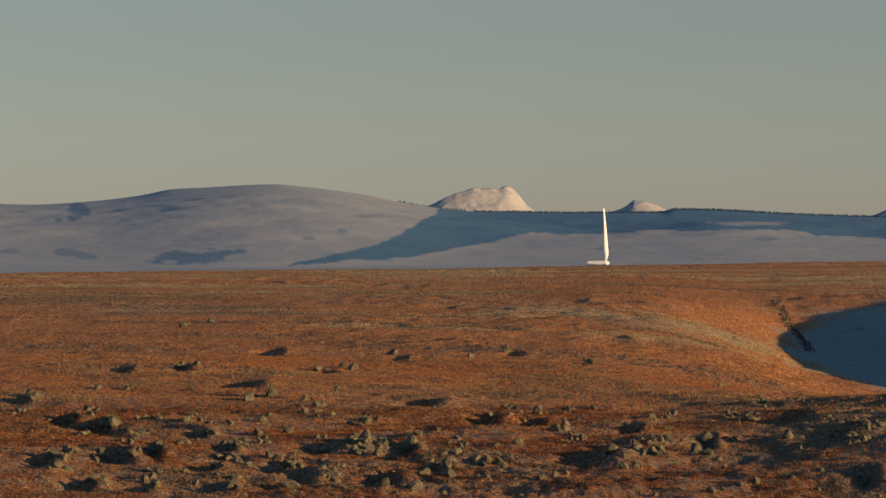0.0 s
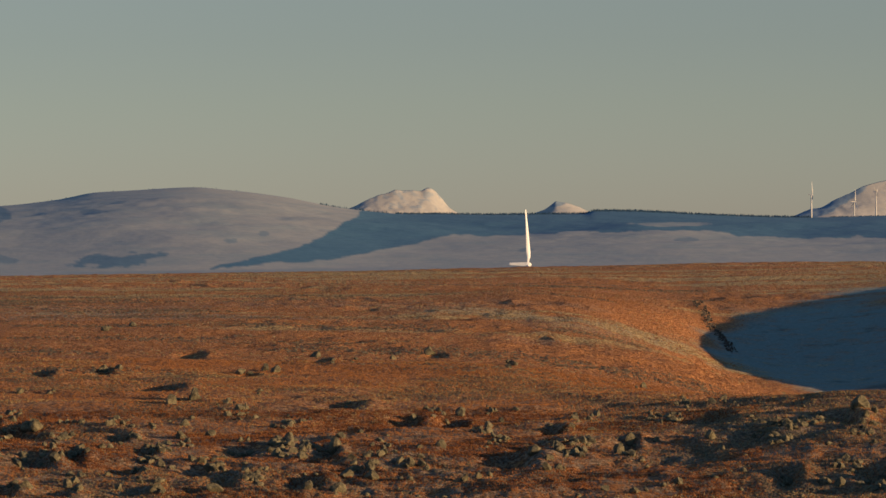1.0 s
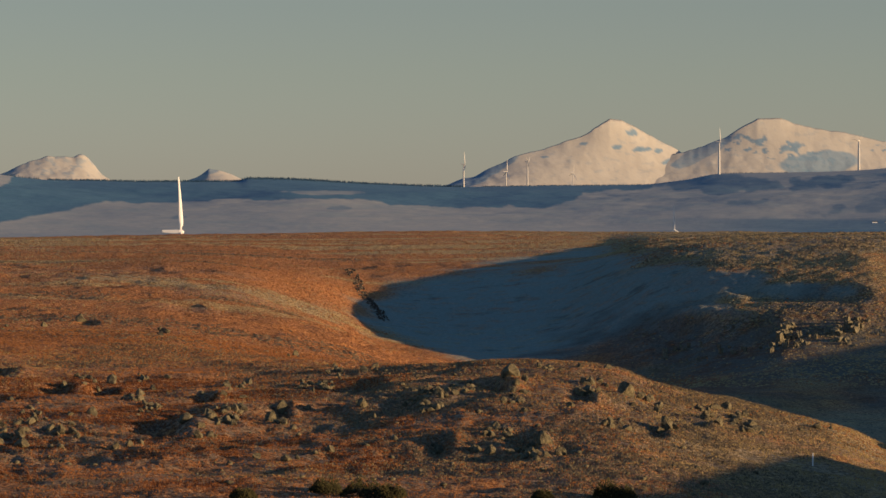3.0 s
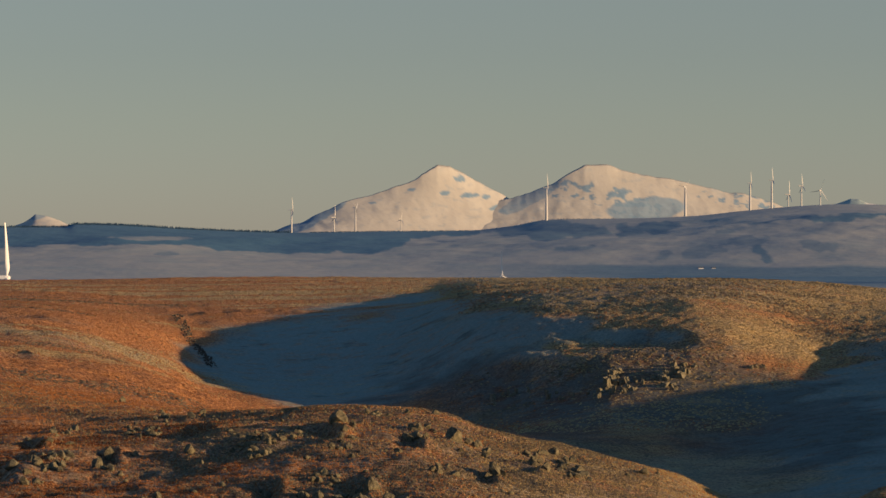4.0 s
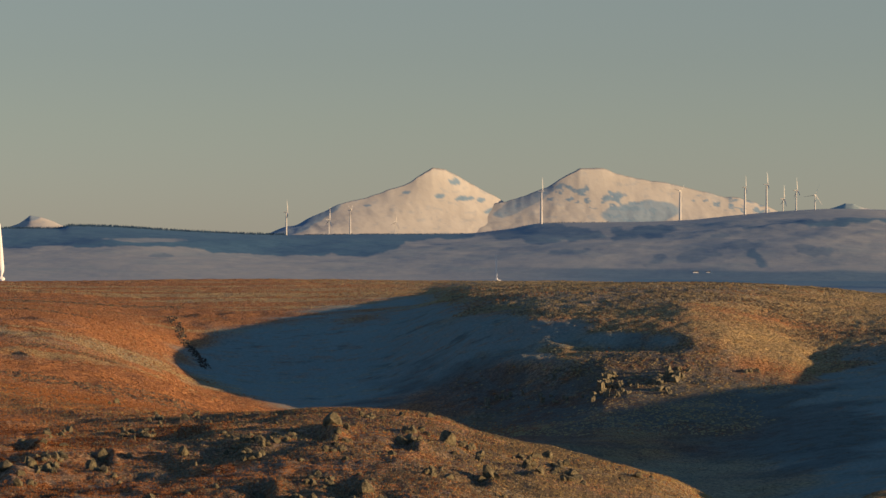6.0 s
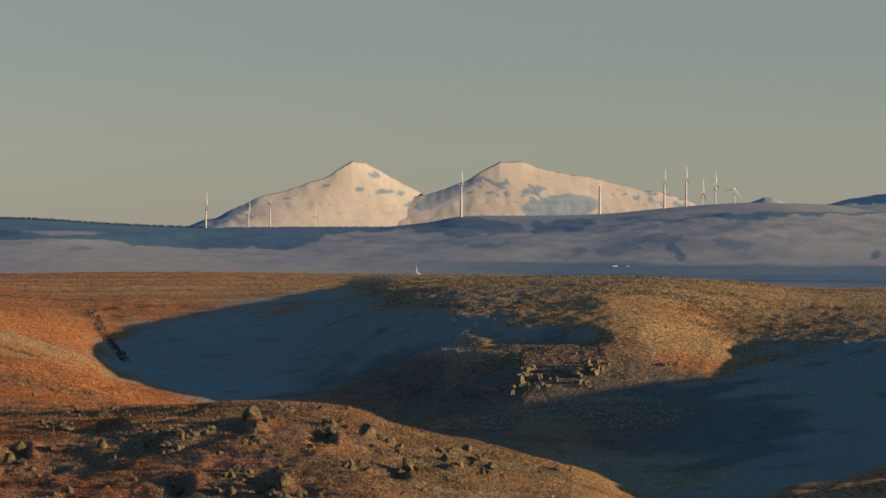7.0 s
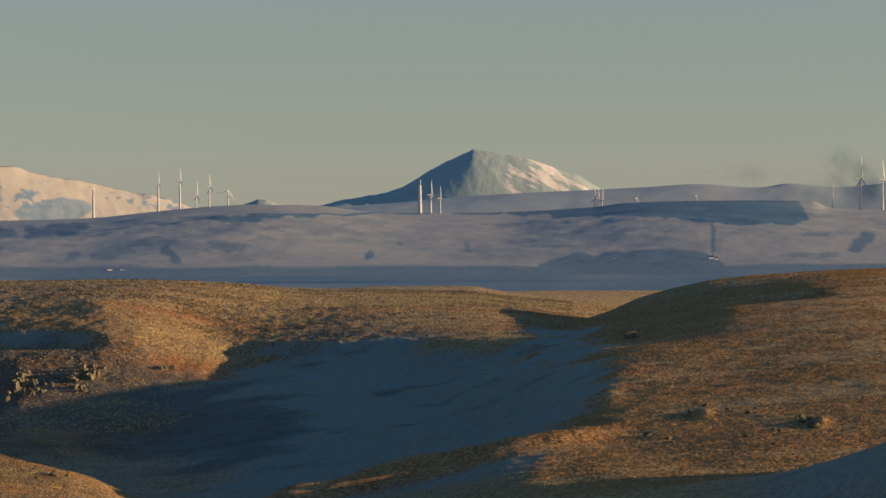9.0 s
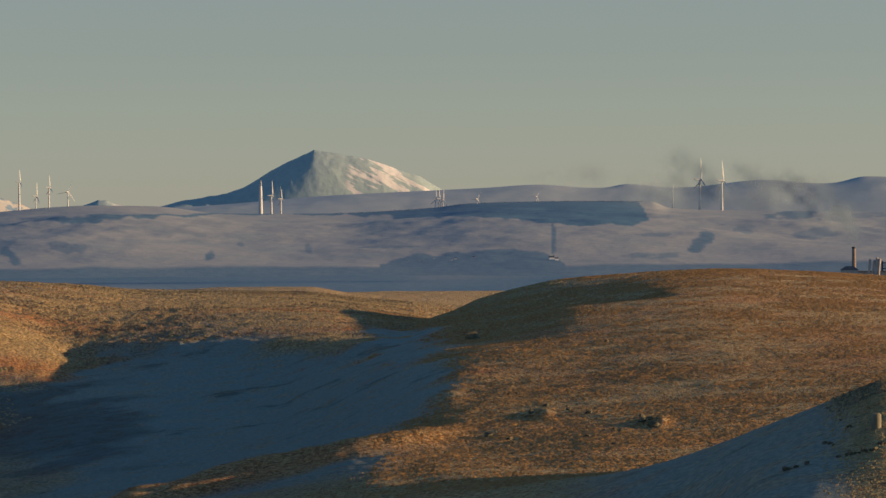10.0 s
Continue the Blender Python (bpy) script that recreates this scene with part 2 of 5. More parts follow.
# ---- the ground: heights along every bearing ----
# Crest, foot and rim lines fitted to the camera's view, as (bearing, distance) and (bearing, rise); the sheet glides
# between them outwards.
LINES = [
    # hillside foot below the view; on the right the apron of the nearest bank
    ([(-900, 200), (2300, 200), (2700, 190), (3300, 185)], [(-900, -720), (2300, -720), (2600, -690), (2800, -620), (2950, -485), (3050, -468), (3170, -466), (3300, -474)]),
    # lower slope; on the right the brow of the nearest bank
    ([(-900, 270), (1500, 262), (2100, 255), (2700, 240), (3300, 232)], [(-900, -500), (600, -506), (1000, -500), (1500, -560), (1900, -570), (2300, -540), (2600, -475), (2779, -418), (2899, -373), (2999, -333), (3099, -293), (3170, -271), (3300, -284)]),
    # boulder slope and the knoll's crest
    ([(-900, 350), (400, 350), (700, 345), (1100, 335), (1500, 330), (1800, 345), (2300, 330), (2700, 300), (3300, 290)],
     [(-900, -330), (300, -333), (585, -328), (765, -317), (875, -315), (985, -322), (1055, -330), (1125, -357), (1255, -387), (1375, -412), (1470, -440), (1600, -490), (1850, -462), (2100, -422), (2300, -400), (2600, -420), (2900, -425), (3300, -420)]),
    # the dip behind the knoll
    ([(-900, 430), (400, 430), (900, 420), (1500, 430), (2100, 420), (2500, 375), (3300, 365)],
     [(-900, -240), (200, -262), (500, -300), (700, -345), (900, -370), (1200, -420), (1500, -470), (1800, -440), (2100, -380), (2230, -342), (2330, -322), (2600, -312), (2900, -300), (3300, -285)]),
    # valley floor and the crag's foot
    ([(-900, 520), (500, 520), (1000, 530), (1500, 530), (1800, 505), (2100, 495), (2500, 450), (3300, 440)],
     [(-900, -185), (300, -205), (520, -240), (650, -285), (800, -318), (1000, -345), (1150, -348), (1230, -332), (1300, -317), (1360, -303), (1500, -298), (1650, -312), (1900, -310), (2100, -300), (2130, -285), (2250, -246), (2350, -227), (2450, -217), (2600, -210), (2900, -195), (3300, -195)]),
    # the mound's shoulder; on the right the big mound's crest
    ([(-900, 620), (500, 620), (900, 610), (1340, 580), (1550, 578), (1720, 592), (1900, 572), (2100, 553), (2250, 540), (2350, 590), (2500, 650), (2900, 660), (3300, 660)],
     [(-900, -150), (300, -160), (520, -190), (650, -230), (800, -252), (950, -252), (1050, -224), (1130, -196), (1270, -177), (1400, -166), (1500, -160), (1620, -171), (1720, -184), (1900, -193), (2200, -193), (2289, -187), (2379, -153), (2449, -122), (2529, -100), (2599, -87), (2699, -79), (2799, -73), (2879, -71), (2999, -75), (3300, -95)]),
    # the mound's top and the plateau's near part
    ([(-900, 740), (500, 720), (800, 700), (1250, 670), (1500, 670), (1720, 690), (2143, 700), (2300, 700), (2450, 705), (3300, 710)],
     [(-900, -122), (300, -128), (600, -150), (800, -152), (1000, -141), (1060, -127), (1130, -113), (1250, -103), (1350, -97), (1526, -92), (1700, -97), (1850, -112), (2003, -116), (2143, -122), (2300, -145), (2450, -170), (2600, -190), (2800, -190), (3300, -185)]),
    # the horizon's edge
    ([(-900, 950), (1000, 1050), (1500, 930), (2100, 900), (3300, 880)],
     [(-900, -103), (-143, -98), (289, -92), (785, -85), (1250, -86), (1500, -97), (1713, -98), (1873, -106), (2003, -100), (2143, -100), (2219, -110), (2470, -110), (2800, -112), (3300, -115)]),
    # the drop behind it and the lowland
    ([(-900, 1200), (3300, 1200)], [(-900, -170), (3300, -185)]),
    ([(-900, 1600), (3300, 1600)], [(-900, -300), (3300, -300)]),
    ([(-900, 2300), (3300, 2300)], [(-900, -205), (3300, -205)]),
    ([(-900, 2800), (3300, 2800)], [(-900, -118), (3300, -118)]),
    ([(-900, 3500), (3300, 3500)], [(-900, -72), (900, -72), (1300, -63), (3300, -60)]),
    ([(-900, 4900), (3300, 4900)], [(-900, -58), (3300, -52)]),
]
SEEN = np.arange(-900, 3301, 5.0)
AROUND = np.linspace(3300, F * 2 * math.pi - 900, 90)[1:-1]
BEARINGS = np.concatenate([SEEN, AROUND])
DISTS = np.concatenate([[0.01, 2.0], np.arange(6, 200, 8.0), np.arange(200, 440, 0.9), np.arange(440, 700, 1.6),
                        np.arange(700, 1080, 3.0), np.arange(1080, 1700, 30.0), np.arange(1700, 4950, 90.0)])


def profile(u):
    """Heights over eye level along one bearing, at all DISTS."""
    turn = u if u <= 3300 else (3300 if u < 3300 + (AROUND[-1] - 3300) / 2 else -900)
    ds = [0.0, 8.0, 16.0, 40.0, 150.0]
    hs = [-1.7, -1.75, -2.6, -6.0, -18.0]
    for dl, vl in LINES:
        d, v = float(curve(dl, turn)), float(curve(vl, turn))
        ds.append(d)
        hs.append(d * v / F)
    return monotone(np.array(ds), np.array(hs), DISTS)


# hags and hollows with a steep bank on their sunny side: bearing, rise, half width, depth
HOLLOWS = ((-356, -297, 34, 0.8), (-306, -242, 22, 0.6), (-590, -375, 28, 0.7), (-586, -422, 34, 0.7), (-36, -332, 34, 0.6), (74, -357, 28, 0.8), (254, -432, 44, 1.0), (334, -377, 18, 0.7),
           (614, -362, 44, 0.4), (834, -347, 22, 0.8), (684, -387, 34, 0.3), (-106, -467, 30, 0.9), (-66, -417, 18, 0.8), (-216, -407, 34, 0.7), (-421, -442, 26, 0.6), (-251, -462, 22, 0.6),
           (464, -402, 18, 0.6), (744, -467, 24, 0.7), (-570, -272, 20, 0.5), (-461, -270, 16, 0.5), (-206, -276, 18, 0.5), (124, -248, 18, 0.4), (-76, -254, 16, 0.4), (854, -360, 22, 0.8), (1000, -375, 20, 0.6),
           (1128, -440, 22, 0.8), (1205, -425, 18, 0.7), (900, -465, 24, 0.7), (1078, -392, 30, 0.5), (160, -360, 22, 0.4), (2530, -330, 24, 0.5), (2740, -345, 20, 0.8),
           (-747, -322, 20, 0.8), (-667, -356, 22, 0.6), (-617, -366, 24, 0.7), (-707, -430, 22, 0.7), (-517, -415, 22, 0.6), (-437, -385, 20, 0.6), (-387, -412, 20, 0.6), (-167, -397, 22, 0.7),
           (-300, -445, 24, 0.6), (-640, -470, 24, 0.7), (-540, -480, 24, 0.6), (-400, -480, 24, 0.6))


def shaded_frost(U, D, H):
    """Frost and painted blue shade over the valley's floor, its banks and hollow."""
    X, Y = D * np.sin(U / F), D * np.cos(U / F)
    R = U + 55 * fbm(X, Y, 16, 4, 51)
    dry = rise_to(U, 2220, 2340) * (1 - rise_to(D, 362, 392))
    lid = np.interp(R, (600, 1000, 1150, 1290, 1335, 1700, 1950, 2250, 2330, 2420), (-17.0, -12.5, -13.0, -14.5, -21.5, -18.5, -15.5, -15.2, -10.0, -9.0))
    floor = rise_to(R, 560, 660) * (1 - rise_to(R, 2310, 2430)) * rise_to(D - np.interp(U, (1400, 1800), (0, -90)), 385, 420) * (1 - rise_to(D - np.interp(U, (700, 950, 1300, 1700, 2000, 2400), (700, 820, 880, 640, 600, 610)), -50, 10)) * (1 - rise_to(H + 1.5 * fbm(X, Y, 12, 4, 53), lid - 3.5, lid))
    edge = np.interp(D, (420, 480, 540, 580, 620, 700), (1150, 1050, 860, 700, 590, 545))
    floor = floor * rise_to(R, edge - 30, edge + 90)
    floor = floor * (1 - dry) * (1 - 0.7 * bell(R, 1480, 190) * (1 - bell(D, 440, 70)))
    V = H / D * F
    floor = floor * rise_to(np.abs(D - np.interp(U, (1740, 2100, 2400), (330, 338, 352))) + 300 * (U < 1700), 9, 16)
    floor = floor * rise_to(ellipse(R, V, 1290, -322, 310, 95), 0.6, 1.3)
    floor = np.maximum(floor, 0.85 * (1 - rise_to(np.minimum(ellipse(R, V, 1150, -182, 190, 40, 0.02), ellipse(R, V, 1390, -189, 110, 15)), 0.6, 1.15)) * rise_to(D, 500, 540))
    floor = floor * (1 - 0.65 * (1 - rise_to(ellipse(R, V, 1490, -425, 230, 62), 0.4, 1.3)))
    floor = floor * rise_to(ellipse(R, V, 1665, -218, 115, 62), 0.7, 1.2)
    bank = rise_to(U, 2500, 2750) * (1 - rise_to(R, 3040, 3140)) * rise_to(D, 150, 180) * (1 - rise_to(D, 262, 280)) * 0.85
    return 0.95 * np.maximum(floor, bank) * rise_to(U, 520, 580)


def ground_sheet():
    H = np.stack([profile(u) for u in BEARINGS], 1)
    U, D = np.meshgrid(BEARINGS, DISTS)
    X, Y = D * np.sin(U / F), D * np.cos(U / F)
    # an unseen hill and spur beyond the right edge, added to cast shade; a nose on the mound and a swell of the moor
    H = H + 38 * np.exp(-((X - 330) / 60) ** 2 - ((Y - 112) / 75) ** 2) * rise_to(U, 3400, 4600)
    unseen_spur = rise_to(U, 3310, 3690) * (1 - rise_to(U, 4100, 4500)) * rise_to(D, 225, 256) * (1 - rise_to(D, 295, 306))
    H = H + unseen_spur * np.maximum(-7.6 - H, 0)
    W = U + 26 * fbm(X, Y, 7, 4, 57)
    H = H + (1.3 + 0.25 * fbm(X, Y, 9, 4, 67)) * np.exp(-((D - np.interp(U, (1740, 2100, 2400), (330, 338, 352)) + 4 * fbm(X, Y, 12, 3, 68)) / 7) ** 2) * rise_to(U, 1730, 1850) * (1 - rise_to(U, 2300, 2450))
    V = H / D * F
    # the west valley, the mound's hollow and its sunny ledge, the trough on the big mound
    H = H - 1.6 * rise_to(U, 370, 570) * (1 - rise_to(U, 840, 980)) * rise_to(D, 505, 540) * (1 - rise_to(D, 600, 660))
    H = H - 0.9 * bell(U, 630, 100) * rise_to(D, 525, 560) * (1 - rise_to(D, 635, 680))
    H = H + 0.4 * bell(U, 1225, 50) * bell(D, 608, 20)
    back = rise_to(D, 535, 545)
    H = H - 1.7 * rise_to(W, 1250, 1330) * (1 - rise_to(W, 1455, 1500)) * bell(V, -190, 13) * back
    H = H + 1.5 * np.clip((1500 - U) / 320, 0, 1) * rise_to(W, 1110, 1190) * bell(V, -238, 15) * back
    H = H - 1.1 * bell(V + 0.17 * (2778 - U), -112, 10 + 0.06 * np.clip(2778 - U, 0, 300)) * rise_to(W, 2470, 2540) * (1 - rise_to(W, 2700, 2790)) * back
    H = H - 1.6 * bell(U, 2590, 120) * bell(D, 590, 36) + 0.6 * bell(W, 2395, 45) * bell(D, 402, 36)
    H = H - 1.3 * (1 - rise_to(V, -207, -195)) * rise_to(V, -285, -225) * rise_to(U, 1670, 1740) * (1 - rise_to(U, 2230, 2320)) * rise_to(D, 480, 510)
    H = H - 1.0 * (1 - rise_to(U, 2470, 2640)) * rise_to(U, 2370, 2450) * rise_to(D, 455, 500) * (1 - rise_to(D, 590, 640))
    H = H + 0.4 * bell(U, 1490, 45) * bell(D, 598, 12) + 1.0 * bell(U, 330, 230) * bell(D, 650, 45)
    for u, v, wide, deep in HOLLOWS:
        col = int(np.argmin(np.abs(BEARINGS - u)))
        d = DISTS[np.argmax((H[:, col] / DISTS * F >= v) & (DISTS > 205))]
        dip = bell(U, u, wide) * bell(D, d, 2.5 + 0.03 * wide)
        lip = bell(U, u + wide * 1.25, wide * 0.7) * bell(D, d, 3.0 + 0.05 * wide)
        H = H - 1.6 * deep * dip + 0.8 * deep * lip
    pits = rise_to(fbm(X * 0.7, Y, 9, 3, 31), 0.25, 0.6) * bell(D, 320, 75) * (1 - rise_to(U, 1250, 1450))
    H = H - 0.4 * pits
    near = rise_to(D, 150, 230) * (1 - rise_to(D, 1000, 1400))
    stony = np.clip(bell(D, 290, 75) * (1 - rise_to(U, 1500, 1700)) * 0.75 + 0.35 * bell(D, 800, 300) * rise_to(U, 1000, 1500), 0, 1)
    hags = rise_to(fbm(X, Y, 38, 3, 27), -0.1, 0.5) * (1 - rise_to(U, 1900, 2250))
    H = H + (1 - 0.85 * rise_to(U, 950, 1150)) * near * hags * (0.55 - np.abs(fbm(X, Y, 7.5, 3, 29))) * 0.55 * rise_to(D, 380, 480)
    rubble = (0.36 + 0.3 * (1 - rise_to(U, 100, 500))) * bell(D, 280, 65) * (1 - rise_to(U, 1480, 1600)) * (0.12 + 0.88 * rise_to(fbm(X, Y, 20, 3, 33), -0.12, 0.4))
    H = H + rubble * ((0.5 - np.abs(fbm(X, Y, 6.5, 4, 35, 0.65))) * 0.50 + (0.4 - np.abs(fbm(X, Y, 2.2, 3, 37, 0.7))) * 0.34)
    H = H + near * (fbm(X, Y, 14, 3, 3) * (0.28 - 0.20 * rise_to(U, 2100, 2300)) + fbm(X, Y, 2.6, 3, 7) * (0.10 + 0.08 * stony - 0.05 * rise_to(U, 2200, 2400))) * np.clip(1.4 - D / 900, 0.25, 1)
    H = H + rise_to(D, 1100, 1500) * fbm(X, Y, 240, 4, 11) * 3.0 * (1 - rise_to(D, 2600, 2900))
    tussocky = rise_to(W, 1020, 1120) * (1 - rise_to(W, 1900, 2200)) * rise_to(D, 535, 560) * (1 - rise_to(D, 900, 1000))
    H = H + tussocky * (0.26 * (0.45 - np.abs(fbm(X, Y, 2.6, 3, 63))) + 0.16 * fbm(X * 0.3, Y, 9, 3, 64))
    stony = np.clip(stony + 0.75 * rise_to(fbm(X, Y, 70, 4, 23), 0.0, 0.45) * rise_to(D, 400, 520) * near * (1 - 0.9 * rise_to(U, 1900, 2250)) * (1 - 0.85 * rise_to(D, 560, 660) * (1 - rise_to(U, 950, 1100))), 0, 1)
    V = H / D * F
    # darker grey laid below the crag to deepen its shade
    stony = np.maximum(stony, 0.95 * (1 - rise_to(ellipse(W, V, 1380, -290, 330, 62), 0.5, 1.3)))
    stony = np.maximum(stony, 0.7 * (1 - rise_to(ellipse(W, V, 1450, -220, 170, 60), 0.4, 1.2)))
    # dark patches paint shade below the crag and on the nose
    shade_beds = np.minimum(ellipse(W, V, 1280, -315, 320, 92), ellipse(W, V, 1600, -350, 240, 80))
    heather_shade = 0.6 * (1 - rise_to(shade_beds + 0.8 * fbm(X, Y, 9, 5, 69, 0.6), 0.2, 1.5))
    heather_shade = np.maximum(heather_shade, 0.5 * (1 - rise_to(ellipse(W, V, 1440, -240, 140, 46) + 0.8 * fbm(X, Y, 7, 4, 74), 0.3, 1.4)))
    straw = rise_to(U, 500, 1500) * 0.55 + rise_to(D, 560, 850) * (0.15 + 0.35 * rise_to(U, 900, 1300)) + rise_to(U, 2350, 2650) * 0.06
    straw = straw + 0.55 * rise_to(fbm(X * 0.16, Y, 16, 4, 25), 0.05, 0.4) * rise_to(D, 420, 520) * (1 - rise_to(U, 800, 1100))
    straw = 0.3 + (straw * (1 - rise_to(U, 12000, 34000)) - 0.3) * rise_to(D, 40, 170)
    rim = np.interp(U, (-300, 166, 292, 400, 570, 720, 800), (-160, -175, -192, -207, -246, -268, -306))
    pale = bell(V + 5 * fbm(X, Y, 10, 4, 151) - rim, 13, 13) * rise_to(W, -100, 200) * (1 - rise_to(W, 560, 640))
    pale = np.maximum(pale, (1 - rise_to(ellipse(W, V, 690, -272, 90, 16, -0.2), 0.5, 1.3)) * rise_to(D, 440, 460))
    knob = (1 - rise_to(ellipse(W, V, 380, -132, 190, 24, -0.05) + 0.4 * fbm(X, Y, 12, 3, 153), 0.6, 1.3)) * rise_to(D, 560, 600)
    flat = rise_to(V, -150, -128) * (1 - rise_to(V, -101, -93)) * rise_to(W, 380, 560) * (1 - rise_to(W, 1000, 1150))
    flat = np.maximum(flat, 0.8 * rise_to(V + 4 * fbm(X * 0.2, Y, 20, 3, 154), -150, -138) * (1 - rise_to(V, -112, -106)) * (1 - rise_to(W, 0, 160)))
    straw = np.clip(straw + 0.55 * pale + 0.12 * flat - 0.5 * knob, 0, 1.2)
    stony = np.clip(np.maximum(stony * (1 - 0.8 * knob), 0.6 * pale), 0, 1)
    calm = np.maximum(0.7 * rise_to(U, 2200, 2450), 0.9 * rise_to(D, 400, 520) * (1 - rise_to(U, 850, 1050)))
    # frost with the valley's shade painted into the ground colour
    frost_shade = shaded_frost(U, D, H)
    # the wood tint also paints blue haze over the lowland
    hazy_wood = np.clip(rise_to(U, 900, 1500) * 0.95 + 0.25 * fbm(X, Y, 160, 4, 15), 0, 1)
    return X, Y, H, (("straw", straw), ("stony", stony), ("frost_shade", frost_shade), ("hazy_wood", hazy_wood * (1 - rise_to(U, 12000, 34000))), ("calm", calm), ("heather_shade", heather_shade))


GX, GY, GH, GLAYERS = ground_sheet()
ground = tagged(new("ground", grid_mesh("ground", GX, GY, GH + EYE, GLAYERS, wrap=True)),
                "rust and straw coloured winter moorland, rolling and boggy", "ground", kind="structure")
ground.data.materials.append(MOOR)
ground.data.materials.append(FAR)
# beyond the drop the ground takes the haze-tinted material
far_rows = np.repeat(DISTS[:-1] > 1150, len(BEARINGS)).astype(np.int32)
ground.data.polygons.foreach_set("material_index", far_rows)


def height(u, d):
    """The ground's height over eye level."""
    i = np.clip((u + 900) / 5.0, 0, len(SEEN) - 1.001)
    j = np.clip(np.interp(d, DISTS, np.arange(len(DISTS))), 0, len(DISTS) - 1.001)
    i0, j0 = np.floor(i).astype(int), np.floor(j).astype(int)
    a, b = i - i0, j - j0
    return ((1 - a) * (1 - b) * GH[j0, i0] + a * (1 - b) * GH[j0, i0 + 1] + (1 - a) * b * GH[j0 + 1, i0] + a * b * GH[j0 + 1, i0 + 1])


def spot(u, v, sink=0.0):
    """The first place on the ground at that bearing and rise: x, y, z and distance."""
    d = np.arange(200, 1100, 0.5)
    h = height(np.full_like(d, u), d)
    k = np.argmax(h / d * F >= v)
    return Vector((d[k] * math.sin(u / F), d[k] * math.cos(u / F), EYE + h[k] - sink)), d[k]


def far_spot(u, v, d):
    return Vector((d * math.sin(u / F), d * math.cos(u / F), EYE + d * v / F))


# ---- distant hills and mountains ----
def ridge(name, label, skyline, d0, d1, d2, foot, rough, layers_of, mat, step=4.0, rows=46, sharp=1.0, behind=0.35, broad=60.0, skew=0.0, jag=0.0, straight=False):
    """A hill whose crest runs at distance d1 along the skyline, its foot at d0, its back at d2."""
    s = np.asarray(skyline, float)
    u = np.arange(s[0, 0], s[-1, 0] + step, step)
    top = curve(skyline, u)
    if jag:
        top = np.interp(u, s[:, 0], s[:, 1]) + jag * (fbm(u, 0 * u, 26, 4, 71) - np.abs(fbm(u, 0 * u + 5, 60, 3, 73)))
    k = int(broad / step)
    kernel = np.hanning(2 * k + 3)
    wide = np.convolve(np.pad(top, k + 1, mode="edge"), kernel / kernel.sum(), mode="valid")
    if jag:
        low = np.convolve(np.pad(np.minimum(top, wide), k + 1, mode="edge"), kernel / kernel.sum(), mode="valid")
        wide = np.minimum(low, wide)
    t = np.concatenate([np.linspace(0, 1, rows), np.linspace(1, 1 + behind, 8)[1:]])
    U, T = np.meshgrid(u, t)
    D = np.where(T <= 1, d0 + (d1 - d0) * T, d1 + (d2 - d1) * (T - 1) / behind)
    base = curve(foot, u)[None, :] if isinstance(foot, list) else foot
    climb = np.clip(T, 0, 1) if straight else np.sin(np.clip(T, 0, 1) * math.pi / 2)
    shape = np.where(T <= 1, climb ** sharp, 1 - (np.clip(T, 1, 2) - 1) / behind * 0.9)
    V = base + (wide[None, :] - base) * shape + (top - wide)[None, :] * np.where(T <= 1, np.clip(T, 0, 1) ** 7, 1)
    D = D + skew * (U - u.mean()) * d1 / F
    X, Y = D * np.sin(U / F), D * np.cos(U / F)
    edge = np.clip(np.minimum(T, np.abs(1 - T) * 1.6), 0, 1)
    Z = EYE + D * V / F + rough(U, V, T, X, Y) * edge
    ob = tagged(new(name, grid_mesh(name, X, Y, Z, layers_of(U, V, T, X, Y))), label, "hill", kind="structure")
    ob.data.materials.append(mat)
    return ob, (U, D, Z)


def soft_in(q, X, Y, ragged=0.5, size=30):
    """1 inside a blotch (q below 1), ragged at its rim."""
    return 1 - rise_to(q + ragged * fbm(X, Y, size, 4, 21), 0.85, 1.15)


SKY_NEAR = [(-900, 18), (-783, 20), (-723, 19), (-633, 23), (-543, 33), (-473, 46), (-413, 49), (-303, 54), (-243, 49), (-143, 36), (-43, 16), (77, 4),
            (117, 4), (217, 2), (387, 3), (407, 8), (467, 7), (617, -1), (785, -6), (946, -4), (1096, -3), (1176, 6), (1246, 18), (1356, 20), (1486, 23), (1576, 33),
            (1706, 44), (1756, 46), (1874, 44), (1993, 31), (2179, 30), (2359, 38), (2430, 46), (2600, 49), (2750, 48), (2784, 36), (2829, 33), (3167, 27), (3300, 24)]


